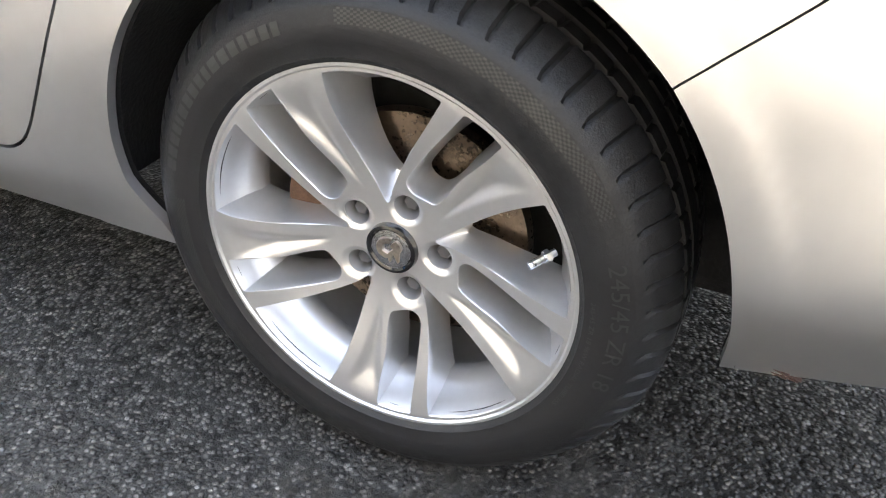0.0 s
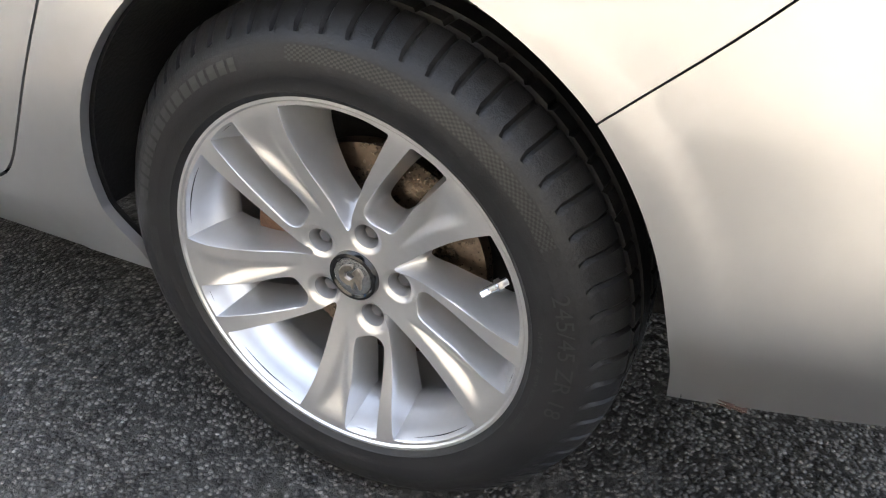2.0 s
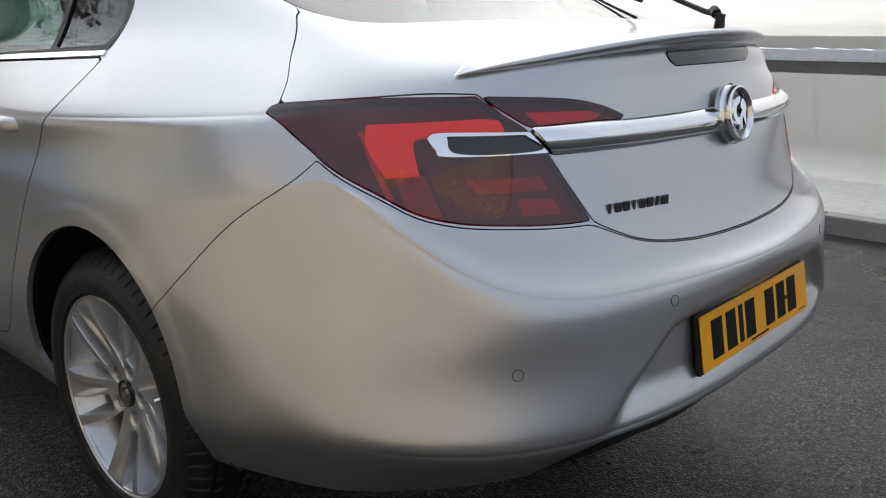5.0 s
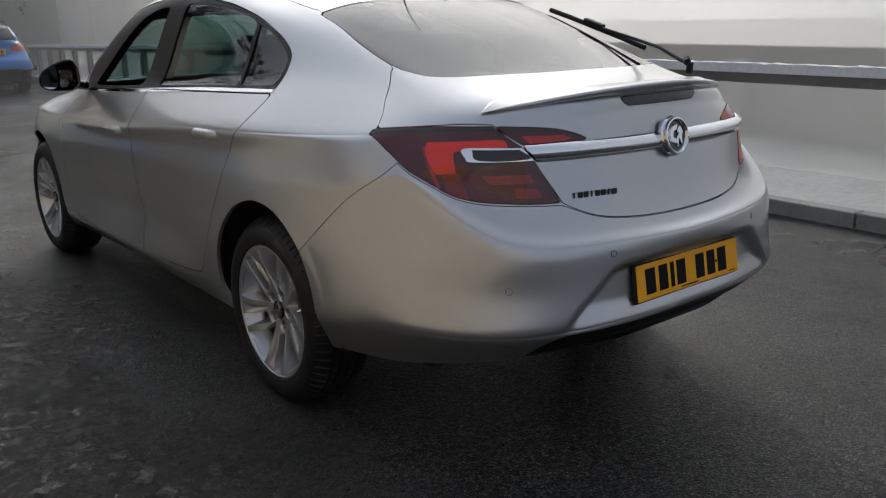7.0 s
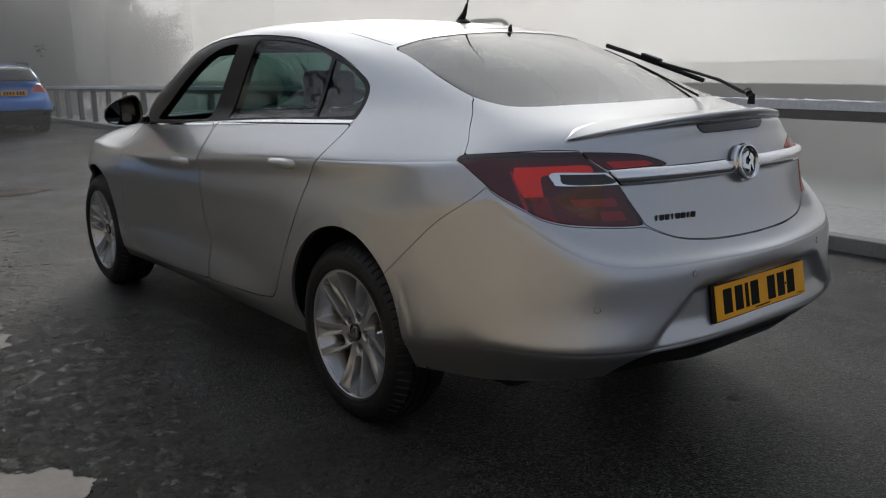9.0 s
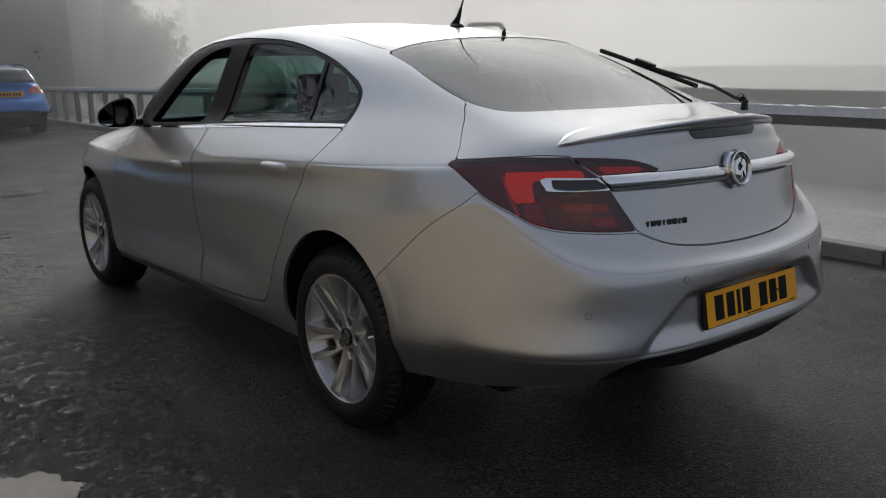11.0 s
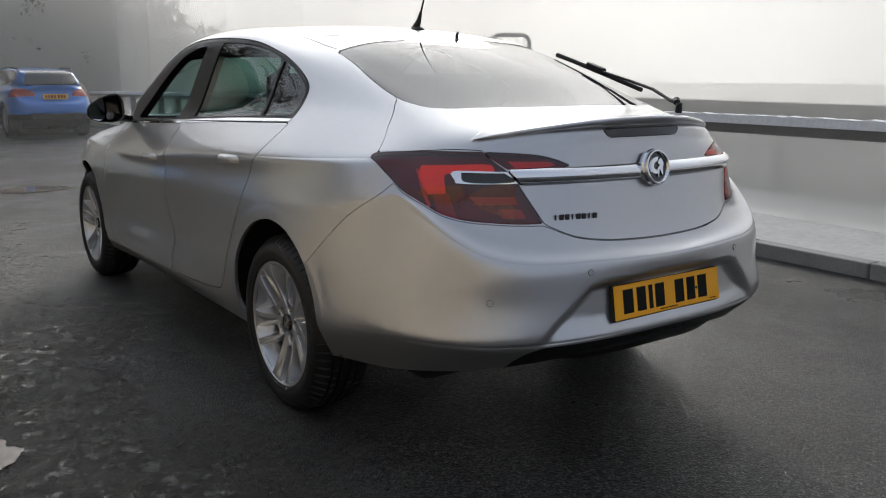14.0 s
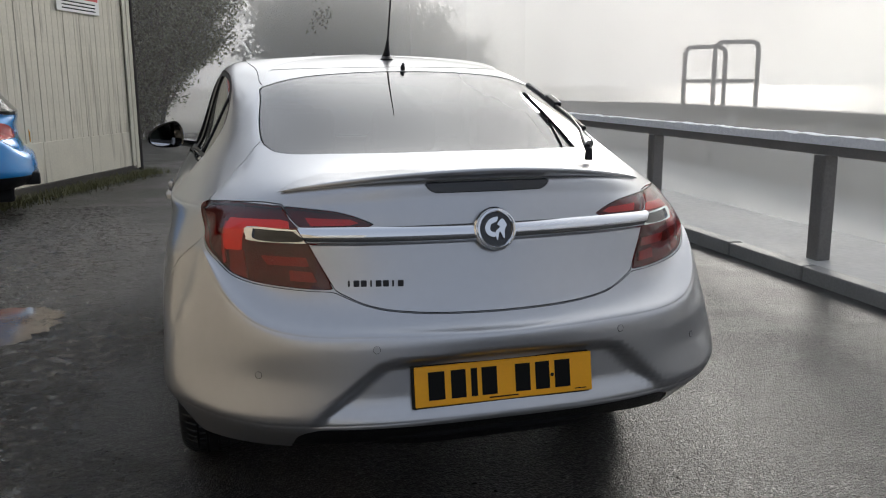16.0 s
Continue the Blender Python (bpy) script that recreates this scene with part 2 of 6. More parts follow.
class Skin:
    """A smooth sheet of faces from which panels are cut along lines: vertices with place, normal and a flat coordinate s."""

    def __init__(self, pos, nor, s, faces):
        self.pos, self.nor, self.s, self.faces = [tuple(p) for p in pos], [tuple(n) for n in nor], list(s), faces

    def arrays(self):
        return np.array(self.pos), np.array(self.s)

    def clip(self, faces, f, level, keep_below):
        """The parts of faces where f is below (or above) level."""
        cache, out = {}, []
        sgn = 1.0 if keep_below else -1.0
        for fc in faces:
            vals = [sgn * (f[i] - level) for i in fc]
            lo, hi = min(vals), max(vals)
            if hi <= 0:
                out.append(fc)
                continue
            if lo >= 0:
                continue
            poly = []
            for k, i in enumerate(fc):
                j = fc[(k + 1) % len(fc)]
                vi, vj = vals[k], vals[(k + 1) % len(fc)]
                if vi <= 0:
                    poly.append(i)
                if (vi < 0 < vj) or (vj < 0 < vi):
                    key = (min(i, j), max(i, j))
                    if key not in cache:
                        a, b = key
                        fa, fb = sgn * (f[a] - level), sgn * (f[b] - level)
                        t = fa / (fa - fb)
                        cache[key] = len(self.pos)
                        pa, pb, na, nb = self.pos[a], self.pos[b], self.nor[a], self.nor[b]
                        self.pos.append(tuple(pa[c] + t * (pb[c] - pa[c]) for c in range(3)))
                        self.nor.append(tuple(na[c] + t * (nb[c] - na[c]) for c in range(3)))
                        self.s.append(self.s[a] + t * (self.s[b] - self.s[a]))
                        f.append(level)
                    poly.append(cache[key])
            if len(poly) > 2:
                out.append(tuple(poly))
        return out

    def refine(self, faces, times=2):
        """Splits each face into four-sided pieces about its middle, for finer outlines."""
        for _ in range(times):
            cache, out = {}, []

            def mean_of(ids):
                key = tuple(sorted(ids))
                if key not in cache:
                    cache[key] = len(self.pos)
                    k = len(ids)
                    self.pos.append(tuple(sum(self.pos[i][c] for i in ids) / k for c in range(3)))
                    self.nor.append(tuple(sum(self.nor[i][c] for i in ids) / k for c in range(3)))
                    self.s.append(sum(self.s[i] for i in ids) / k)
                return cache[key]
            for fc in faces:
                m = mean_of(fc)
                mid = [mean_of((fc[k], fc[(k + 1) % len(fc)])) for k in range(len(fc))]
                out += [(fc[k], mid[k], m, mid[k - 1]) for k in range(len(fc))]
            faces = out
        return faces

    def carve(self, faces, func, gap=0.002):
        """Splits faces along the line func = 0 with a gap; func takes places and s. Returns (inside, outside)."""
        p, s = self.arrays()
        f = list(func(p, s))
        return self.clip(faces, f, -gap, True), self.clip(faces, f, gap, False)

    def panel(self, name, faces, material, parent, label="", lift=0.0, depth=0.012, slope=0.0, crown=None):
        """A panel with a rim turned inwards along its edge. slope: how far the rim leans away from the panel."""
        used = sorted({i for fc in faces for i in fc})
        index = {i: k for k, i in enumerate(used)}
        nor = np.array([self.nor[i] for i in used])
        nor /= np.linalg.norm(nor, axis=1)[:, None] + 1e-12
        pos = np.array([self.pos[i] for i in used]) + nor * lift
        if crown:
            mid, half, high = crown                    # a bulge between two heights
            t = np.clip((pos[:, 2] - mid) / half, -1, 1)
            pos += nor * (high * (1 - t * t))[:, None]
            nor[:, 2] += t * 2 * high / half
            nor /= np.linalg.norm(nor, axis=1)[:, None]
        fs = [tuple(index[i] for i in fc) for fc in faces]
        verts, norms = list(pos), list(nor)
        if depth:
            count = {}
            for fc in fs:
                for k in range(len(fc)):
                    a, b = fc[k], fc[(k + 1) % len(fc)]
                    count[(a, b)] = count.get((a, b), 0) + 1
            rim = [(a, b) for (a, b) in count if (b, a) not in count]
            outward = {}
            for a, b in rim:
                d = pos[b] - pos[a]
                o = np.cross(d, nor[a])
                o /= np.linalg.norm(o) + 1e-12
                for i in (a, b):
                    outward[i] = outward.get(i, 0) + o
            top, low = {}, {}
            for i, o in outward.items():
                o = o / (np.linalg.norm(o) + 1e-12)
                top[i] = len(verts)
                verts.append(pos[i])
                lean = slope(pos[i], o) if callable(slope) else slope
                n1 = o + nor[i] * (lean / max(depth, 1e-6))
                n1 /= np.linalg.norm(n1) + 1e-12
                norms.append(n1)
                low[i] = len(verts)
                verts.append(pos[i] - nor[i] * depth + o * lean)
                norms.append(n1)
            for a, b in rim:
                fs.append((top[b], top[a], low[a], low[b]))
        return mesh_object(name, verts, fs, material, parent, label, True, norms)


def spline_sheet(knots, counts_u, counts_v, hold=0.85, tight=()):
    """A smooth sheet through a net of knots [ring][station] that closes round in u: bicubic. Rings named in tight are creased: ring, sharpness."""
    K = np.array(knots, float)                         # rings, stations, 3
    nv, nu = K.shape[:2]
    A = np.zeros((nu, nu))
    for i in range(nu):
        A[i, i], A[i, i - 1], A[i, (i + 1) % nu] = 4 / 6, 1 / 6, 1 / 6
    C = np.einsum("ij,vjc->vic", np.linalg.inv(A), K)
    C = K + hold * (C - K)
    B = np.zeros((nv, nv))
    for i in range(nv):
        if 0 < i < nv - 1:
            B[i, i], B[i, i - 1], B[i, i + 1] = 4 / 6, 1 / 6, 1 / 6
        else:
            B[i, i] = 1
    D = np.einsum("ij,juc->iuc", np.linalg.inv(B), C)
    D = C + hold * (D - C)
    tight, rings = dict(tight), []
    for i in range(nv):
        if i in tight:
            f = np.array(tight[i])[:, None]
            rings += [D[i] + (D[i - 1] - D[i]) * f, (D[i] + K[i]) / 2, D[i] + (D[i + 1] - D[i]) * f]
        else:
            rings.append(D[i])
    D, nv = np.array(rings), len(rings)
    D = np.concatenate([2 * D[:1] - D[1:2], D, 2 * D[-1:] - D[-2:-1]])

    def weights(t):
        return np.array([(1 - t) ** 3, 3 * t**3 - 6 * t**2 + 4, -3 * t**3 + 3 * t**2 + 3 * t + 1, t**3]) / 6

    us = [(i, k / c) for i, c in enumerate(counts_u) for k in range(c)]
    vs = [(i, k / c) for i, c in enumerate(counts_v) for k in range(c)] + [(nv - 2, 1.0)]
    U = np.zeros((len(us), nu))
    for r, (i, t) in enumerate(us):
        for k, w in enumerate(weights(t)):
            U[r, (i - 1 + k) % nu] += w
    V = np.zeros((len(vs), nv + 2))
    for r, (i, t) in enumerate(vs):
        for k, w in enumerate(weights(t)):
            V[r, i + k] += w
    return np.einsum("ua,vb,bac->uvc", U, V, D)


def sheet_normals(P):
    du = np.roll(P, -1, 0) - np.roll(P, 1, 0)
    dv = np.gradient(P, axis=1)
    n = np.cross(du, dv)
    n /= np.linalg.norm(n, axis=2)[:, :, None] + 1e-12
    return n


def smooth01(t):
    t = np.clip(t, 0, 1)
    return t * t * (3 - 2 * t)

# ---- the silver hatchback ----
# Character lines round the left half of the car, from the middle of the tail to the middle of the nose:
# half width, place along the car (rear axle 0, nose +), height.
line_bottom = [(0, -1.05, .4), (.33, -1.035, .39), (.6, -.925, .362), (.785, -.74, .345), (.837, -.612, .335), (.868, -.45, .322), (.884, 0, .275), (.872, .6, .255), (.864, 1.2, .25), (.864, 1.9, .245), (.87, 2.74, .24), (.62, 3.38, .22), (0, 3.7, .22)]
line_crease = [(0, -1.118, .475), (.34, -1.098, .468), (.668, -.984, .462), (.857, -.783, .47), (.902, -.632, .459), (.922, -.45, .442), (.908, 0, .395), (.913, .6, .352), (.914, 1.2, .342), (.913, 1.9, .332), (.9, 2.74, .35), (.66, 3.42, .36), (0, 3.76, .36)]
line_bumper = [(0, -1.12, .59), (.35, -1.098, .585), (.663, -.977, .578), (.85, -.77, .6), (.895, -.625, .605), (.918, -.45, .6), (.934, 0, .54), (.919, .6, .525), (.914, 1.2, .515), (.914, 1.9, .505), (.922, 2.74, .5), (.69, 3.42, .5), (0, 3.79, .5)]
line_waist = [(0, -1.112, .688), (.355, -1.078, .692), (.652, -.957, .71), (.786, -.75, .825), (.822, -.622, .842), (.897, -.45, .79), (.922, 0, .75), (.915, .6, .685), (.921, 1.2, .665), (.921, 1.9, .65), (.926, 2.74, .66), (.69, 3.39, .62), (0, 3.78, .62)]
line_shelf = [(0, -1.055, .755), (.34, -1.018, .77), (.595, -.905, .8), (.765, -.724, .886), (.797, -.618, .905), (.87, -.45, .878), (.906, 0, .835), (.909, .6, .795), (.925, 1.2, .77), (.921, 1.9, .755), (.922, 2.74, .76), (.69, 3.34, .7), (0, 3.74, .7)]
line_shoulder = [(0, -1, .94), (.345, -.965, .94), (.57, -.875, .94), (.735, -.715, .942), (.77, -.605, .956), (.836, -.45, .944), (.89, 0, .905), (.902, .55, .872), (.92, 1.2, .84), (.917, 1.9, .818), (.902, 2.74, .835), (.67, 3.25, .8), (0, 3.66, .8)]
line_top = [(0, -.972, 1.055), (.34, -.935, 1.045), (.55, -.83, 1.025), (.68, -.68, 1.012), (.738, -.588, 1.006), (.798, -.45, .996), (.872, 0, .974), (.889, .6, .948), (.911, 1.2, .906), (.905, 1.9, .872), (.842, 2.74, .892), (.68, 3.2, .85), (0, 3.55, .83)]
line_belt = [(0, -.925, 1.112), (.32, -.88, 1.105), (.51, -.765, 1.085), (.625, -.62, 1.075), (.673, -.526, 1.073), (.715, -.4, 1.075), (.775, 0, 1.09), (.8, .6, 1.072), (.815, 1.2, 1.045), (.825, 1.9, 1.01), (.72, 2.6, .965), (.55, 3, .92), (0, 3.3, .9)]
line_deck = [(0, -.7, 1.148), (.3, -.655, 1.148), (.475, -.565, 1.148), (.575, -.45, 1.155), (.612, -.369, 1.159), (.645, -.26, 1.165), (.708, .08, 1.18), (.745, .62, 1.165), (.76, 1.2, 1.14), (.775, 2, 1.105), (.68, 2.36, 1.04), (.45, 2.55, 1), (0, 2.68, .99)]
line_glass = [(0, -.34, 1.29), (.27, -.315, 1.282), (.43, -.25, 1.275), (.53, -.14, 1.275), (.563, -.08, 1.281), (.59, 0, 1.29), (.642, .27, 1.315), (.685, .68, 1.32), (.705, 1.29, 1.33), (.703, 1.87, 1.272), (.59, 2.12, 1.22), (.4, 2.27, 1.2), (0, 2.34, 1.19)]
line_rail = [(0, .06, 1.412), (.25, .07, 1.404), (.41, .1, 1.39), (.5, .16, 1.378), (.528, .204, 1.377), (.55, .27, 1.38), (.595, .5, 1.4), (.63, .8, 1.436), (.64, 1.23, 1.446), (.62, 1.64, 1.408), (.5, 1.79, 1.38), (.35, 1.87, 1.38), (0, 1.93, 1.38)]
line_roof = [(0, .42, 1.468), (.17, .43, 1.464), (.3, .46, 1.458), (.37, .5, 1.455), (.398, .529, 1.455), (.42, .57, 1.456), (.45, .7, 1.47), (.465, .88, 1.48), (.465, 1.05, 1.481), (.44, 1.34, 1.474), (.36, 1.48, 1.455), (.22, 1.54, 1.452), (0, 1.56, 1.452)]
line_crown = [(0.0, .92, 1.502)] * 13
LINES = [line_bottom, line_crease, line_bumper, line_waist, line_shelf, line_shoulder, line_top, line_belt, line_deck, line_glass, line_rail, line_roof, line_crown]
AXLE_F, HUB_Z, TYRE_R, TRACK = 2.737, 0.335, 0.339, 0.885
ARCHES = ((0.0, HUB_Z), (AXLE_F, HUB_Z))

ROWS = [8, 4, 4, 8, 8, 4, 4, 8, 8, 8, 4, 4, 8, 8, 8, 8, 8, 8]

# how soft the three edges of the body are at each station
EDGE_FOOT = [.10, .08, .07, .07, .08, .10, .12, .09, .09, .09, .25, .3, .3]
EDGE_LOW = [.07, .07, .07, .09, .25, .35, .35, .35, .35, .35, .35, .35, .35]
EDGE_TOP = [.30, .30, .30, .30, .20, .08, .06, .06, .10, .30, .30, .30, .30]


def mirrored(v):
    return v + v[-2:0:-1]


def car_sheet():
    net = [[(-w, y, z) for w, y, z in ln] + [(w, y, z) for w, y, z in ln[-2:0:-1]] for ln in LINES]
    half = [18, 18, 22, 14, 14, 36, 40, 18, 18, 14, 8, 8]
    P = spline_sheet(net, half + half[::-1], ROWS, tight=((1, mirrored(EDGE_FOOT)), (3, mirrored(EDGE_LOW)), (6, mirrored(EDGE_TOP))))
    x, y, z = P[:, :, 0].copy(), P[:, :, 1].copy(), P[:, :, 2].copy()
    w = np.abs(x)
    # hollow round the number plate: deep under its upper edge, running out below
    top = 0.648 - 0.020 * (w / 0.36) ** 2
    side = 0.335 + (0.648 - z) * 1.15
    hollow = smooth01((top - z) / 0.018) * smooth01((z - 0.44) / 0.09) * smooth01((side - w) / 0.055) * (y < -0.85)
    P[:, :, 1] += 0.034 * hollow
    # raised lips round the wheel arches
    for cy, cz in ARCHES:
        r = np.hypot(y - cy, z - cz)
        lip = smooth01((0.455 - r) / 0.014) * (w > 0.6) * (z < 0.95)
        P[:, :, 0] += np.sign(x) * 0.002 * lip
    # the bumper's flank swells at mid height and hollows out above its lower edge
    N = sheet_normals(P)
    N *= np.sign((N * (P - np.array((0, 1.2, .7)))).sum(2))[:, :, None]
    swell = 0.0028 * np.exp(-((z - 0.650) / 0.055) ** 2) * smooth01((-0.30 - y) / 0.15) * smooth01((w - 0.45) / 0.25)
    P[:, :, 0] += N[:, :, 0] * swell
    P[:, :, 1] += N[:, :, 1] * swell
    # hollow along the foot of the doors
    dip = smooth01((y - 0.55) / 0.3) * smooth01((2.3 - y) / 0.5) * np.exp(-((z - 0.47 - 0.03 * np.sin((y - 0.6) * 1.8)) / 0.075) ** 2) * (w > 0.6)
    P[:, :, 0] -= np.sign(x) * 0.017 * dip
    return P


def car_skin():
    P = car_sheet()
    N = sheet_normals(P)
    nu, nv = P.shape[:2]
    row = P[:, sum(ROWS[:9])]                                     # the shoulder line measures the way round the car
    seg = np.linalg.norm(np.diff(row, axis=0), axis=1)
    s = np.concatenate([[0], np.cumsum(seg)])
    total = s[-1] + np.linalg.norm(row[0] - row[-1])
    s = np.minimum(s, total - s)
    centre = np.array((0, 1.2, 0.7))
    flip = np.sum((N * (P - centre)).sum(2) > 0) < nu * nv / 2
    if flip:
        N = -N
    N[:, -1] = (0, 0, 1)
    faces = []
    for i in range(nu):
        j = (i + 1) % nu
        for k in range(nv - 1):
            q = (i * nv + k, j * nv + k, j * nv + k + 1, i * nv + k + 1)
            faces.append(q[::-1] if flip else q)
    return Skin(P.reshape(-1, 3), N.reshape(-1, 3), np.repeat(s, nv), faces), P, s


skin, CAR_P, CAR_S = car_skin()
left_half = CAR_P[: CAR_P.shape[0] // 2 + 1]


def way(w, y, z):
    """The (way round, height) of a place on the body."""
    p = np.array((-w, y, z))
    d = ((left_half - p) ** 2).sum(2)
    i, k = np.unravel_index(np.argmin(d), d.shape)
    i = min(max(i, 1), len(left_half) - 2)
    e = left_half[i + 1, k] - left_half[i - 1, k]
    t = float(np.dot(p - left_half[i, k], e) / np.dot(e, e))
    return CAR_S[i] + max(-0.5, min(0.5, t)) * (CAR_S[i + 1] - CAR_S[i - 1]), z


def side_line(pts, low=0.45):
    poly = outline(pts)
    return lambda p, s: np.where(np.abs(p[:, 0]) > low, inside_of(poly, p[:, 1:3]), 9.0)


def wrap_line(pts):
    poly = outline(pts)

    def f(p, s):
        d = inside_of(poly, np.stack([s, p[:, 2]], 1))
        return np.where(p[:, 1] < 0.6, d, 9.0)
    return f


def top_line(pts, above):
    poly = outline(pts)
    return lambda p, s: np.where(p[:, 2] > above, inside_of(poly, np.stack([np.abs(p[:, 0]), p[:, 1]], 1)), 9.0)


def by_side(faces):
    """Splits faces into those on the left and on the right of the car."""
    l, r = [], []
    for fc in faces:
        (l if sum(skin.pos[i][0] for i in fc) < 0 else r).append(fc)
    return l, r


car = tagged(new("car"), "silver metallic five-door hatchback parked on wet asphalt", "car")
car.empty_display_size = 0.2
rest = skin.faces

# wheel arches: round openings
def arch_line(p, s):
    best = np.full(len(p), 9.0)
    for cy, cz in ARCHES:
        dy, dz = p[:, 1] - cy, p[:, 2] - cz
        a = np.arctan2(dz, dy)
        deg = np.degrees(a) % 360
        deg = np.where(deg > 270, deg - 360, deg)
        r = np.interp(deg, (-60, -6, 5, 15, 38, 66, 90, 112, 135, 160, 180, 190, 250), (.30, .318, .345, .357, .376, .395, .405, .412, .412, .398, .388, .388, .40))
        best = np.minimum(best, np.hypot(dy, dz) - r)
    return np.where(np.abs(p[:, 0]) > 0.5, best, 9.0)


_, rest = skin.carve(rest, arch_line, 0.0)

# side windows: one dark opening, in it three openings for glass
DLO = [(2.14, 1.010, 1), (1.72, 1.022), (1.20, 1.052), (.60, 1.084), (.082, 1.098, 1), (.078, 1.130), (.083, 1.173), (.108, 1.217), (.190, 1.263), (.315, 1.313), (.460, 1.356), (.68, 1.403), (.90, 1.423), (1.12, 1.430), (1.36, 1.423), (1.62, 1.385), (1.87, 1.300), (2.07, 1.170)]
dlo, rest = skin.carve(rest, side_line(DLO), 0.0015)
front_pane = [(1.93, 1.030, 1), (1.28, 1.059, 1), (1.18, 1.397, 1), (1.30, 1.388), (1.48, 1.340), (1.70, 1.215)]
rear_pane = [(1.095, 1.068, 1), (.368, 1.100, 1), (.405, 1.325, 1), (.56, 1.370), (.80, 1.400), (1.012, 1.406, 1)]
quarter_pane = [(.345, 1.102, 1), (.120, 1.112, 1), (.104, 1.140), (.107, 1.175), (.130, 1.211), (.205, 1.253), (.310, 1.296), (.383, 1.319, 1)]
open_pane, dlo = skin.carve(dlo, side_line(front_pane), 0.0)
pane_r, dlo = skin.carve(dlo, side_line(rear_pane), 0.0)
pane_q, dlo = skin.carve(dlo, side_line(quarter_pane), 0.0)

# rear window and windscreen
REAR_GLASS = [(-.1, -.672, 1), (.12, -.668), (.30, -.635), (.45, -.572), (.535, -.50), (.570, -.42), (.582, -.33), (.574, -.16), (.558, -.02), (.548, .138, 1), (.50, .118), (.30, .078), (0.0, .06), (-.1, .06, 1)]
rear_glass, rest = skin.carve(rest, top_line(REAR_GLASS, 1.10), 0.002)
SCREEN = [(-.1, 2.60, 1), (.25, 2.56), (.55, 2.46), (.70, 2.32), (.70, 2.20), (.64, 2.0), (.55, 1.83), (.30, 1.88), (-.1, 1.91, 1)]
screen, rest = skin.carve(rest, top_line(SCREEN, 1.0), 0.002)

# tail lamps
LAMP = [(*way(.780, -.498, 1.001), 1), way(.752, -.512, 1.014), way(.671, -.661, 1.024), way(.598, -.766, 1.026), (*way(.566, -.806, 1.027), 1), (*way(.530, -.884, .974), 1), (*way(.508, -.912, .937), 1), (*way(.446, -.964, .815), 1), way(.513, -.937, .815), way(.591, -.894, .820), way(.658, -.848, .828), way(.709, -.798, .846), way(.746, -.738, .880), way(.771, -.679, .910), way(.784, -.636, .931), way(.79, -.56, .975)]
lamp, rest = skin.carve(rest, wrap_line(LAMP), 0.0012)
INNER = [(*way(.562, -.81, 1.027), 1), way(.49, -.87, 1.024), way(.426, -.91, 1.018), way(.378, -.933, 1.006), way(.346, -.947, .993), (*way(.318, -.958, .979), 1), way(.411, -.934, .981), (*way(.526, -.886, .977), 1)]
lamp_in, rest = skin.carve(rest, wrap_line(INNER), 0.001)

# tailgate, bumper, doors, bonnet
s_lb, s_top, s_ch = way(.444, -.964, .815)[0], way(.564, -.806, 1.027)[0], way(.516, -.898, .955)[0]
LID = [(-.2, .745, 1), (.10, .748), (.25, .755), (.36, .772), (s_lb - .003, .810, 1), (s_ch, .955, 1), (s_top, 1.031, 1), (way(.63, -.72, 1.03)[0], 1.031), (*way(.765, -.512, 1.014), 1), way(.724, -.488, 1.047), way(.672, -.442, 1.095), way(.60, -.375, 1.16), (way(.60, -.38, 1.18)[0], 1.19), (way(.58, -.20, 1.25)[0], 1.30), (way(.57, .06, 1.36)[0], 1.42, 1), (-.2, 1.43, 1)]
lid, rest = skin.carve(rest, wrap_line(LID), 0.0013)
SEAM = [(-.2, .2, 1), (-.2, .742, 1), (.10, .745), (.25, .752), (.36, .769), (s_lb + .004, .808, 1), way(.513, -.937, .809), way(.591, -.894, .814), way(.658, -.848, .822), way(.709, -.798, .840), way(.746, -.738, .874), (*way(.79, -.636, .927), 1), way(.865, -.45, .768), (*way(.93, -.30, .628), 1), (way(.93, -.22, .55)[0], .55, 1), (way(.9, -.1, .3)[0], .2, 1)]
bumper, rest = skin.carve(rest, wrap_line(SEAM), 0.0011)
DOOR_R = [(1.135, .330, 1), (.70, .352), (.565, .366), (.522, .374), (.490, .402), (.452, .465), (.365, .62), (.272, .785), (.208, .895), (.142, .985), (.100, 1.05), (.084, 1.084, 1), (1.165, 1.046, 1), (1.155, .80)]
DOOR_F = [(2.16, .30, 1), (1.145, .330, 1), (1.165, .80), (1.176, 1.046, 1), (2.16, 1.000, 1), (2.22, .90), (2.235, .70), (2.225, .45)]
door_r, rest = skin.carve(rest, side_line(DOOR_R), 0.0022)
door_f, rest = skin.carve(rest, side_line(DOOR_F), 0.0022)
BONNET = [(-.1, 3.60, 1), (.40, 3.50), (.62, 3.25), (.72, 2.8), (.74, 2.52), (.60, 2.51), (.30, 2.64), (-.1, 2.68, 1)]
bonnet, rest = skin.carve(rest, top_line(BONNET, .80), 0.002)
HEAD = [(3.05, .80, 1), (3.25, .82), (3.45, .78), (3.52, .68), (3.40, .64), (3.2, .70)]
head, rest = skin.carve(rest, lambda p, s: np.where((np.abs(p[:, 0]) > .40) & (p[:, 1] > 2.9), inside_of(outline(HEAD), p[:, 1:3]), 9.0), 0.002)

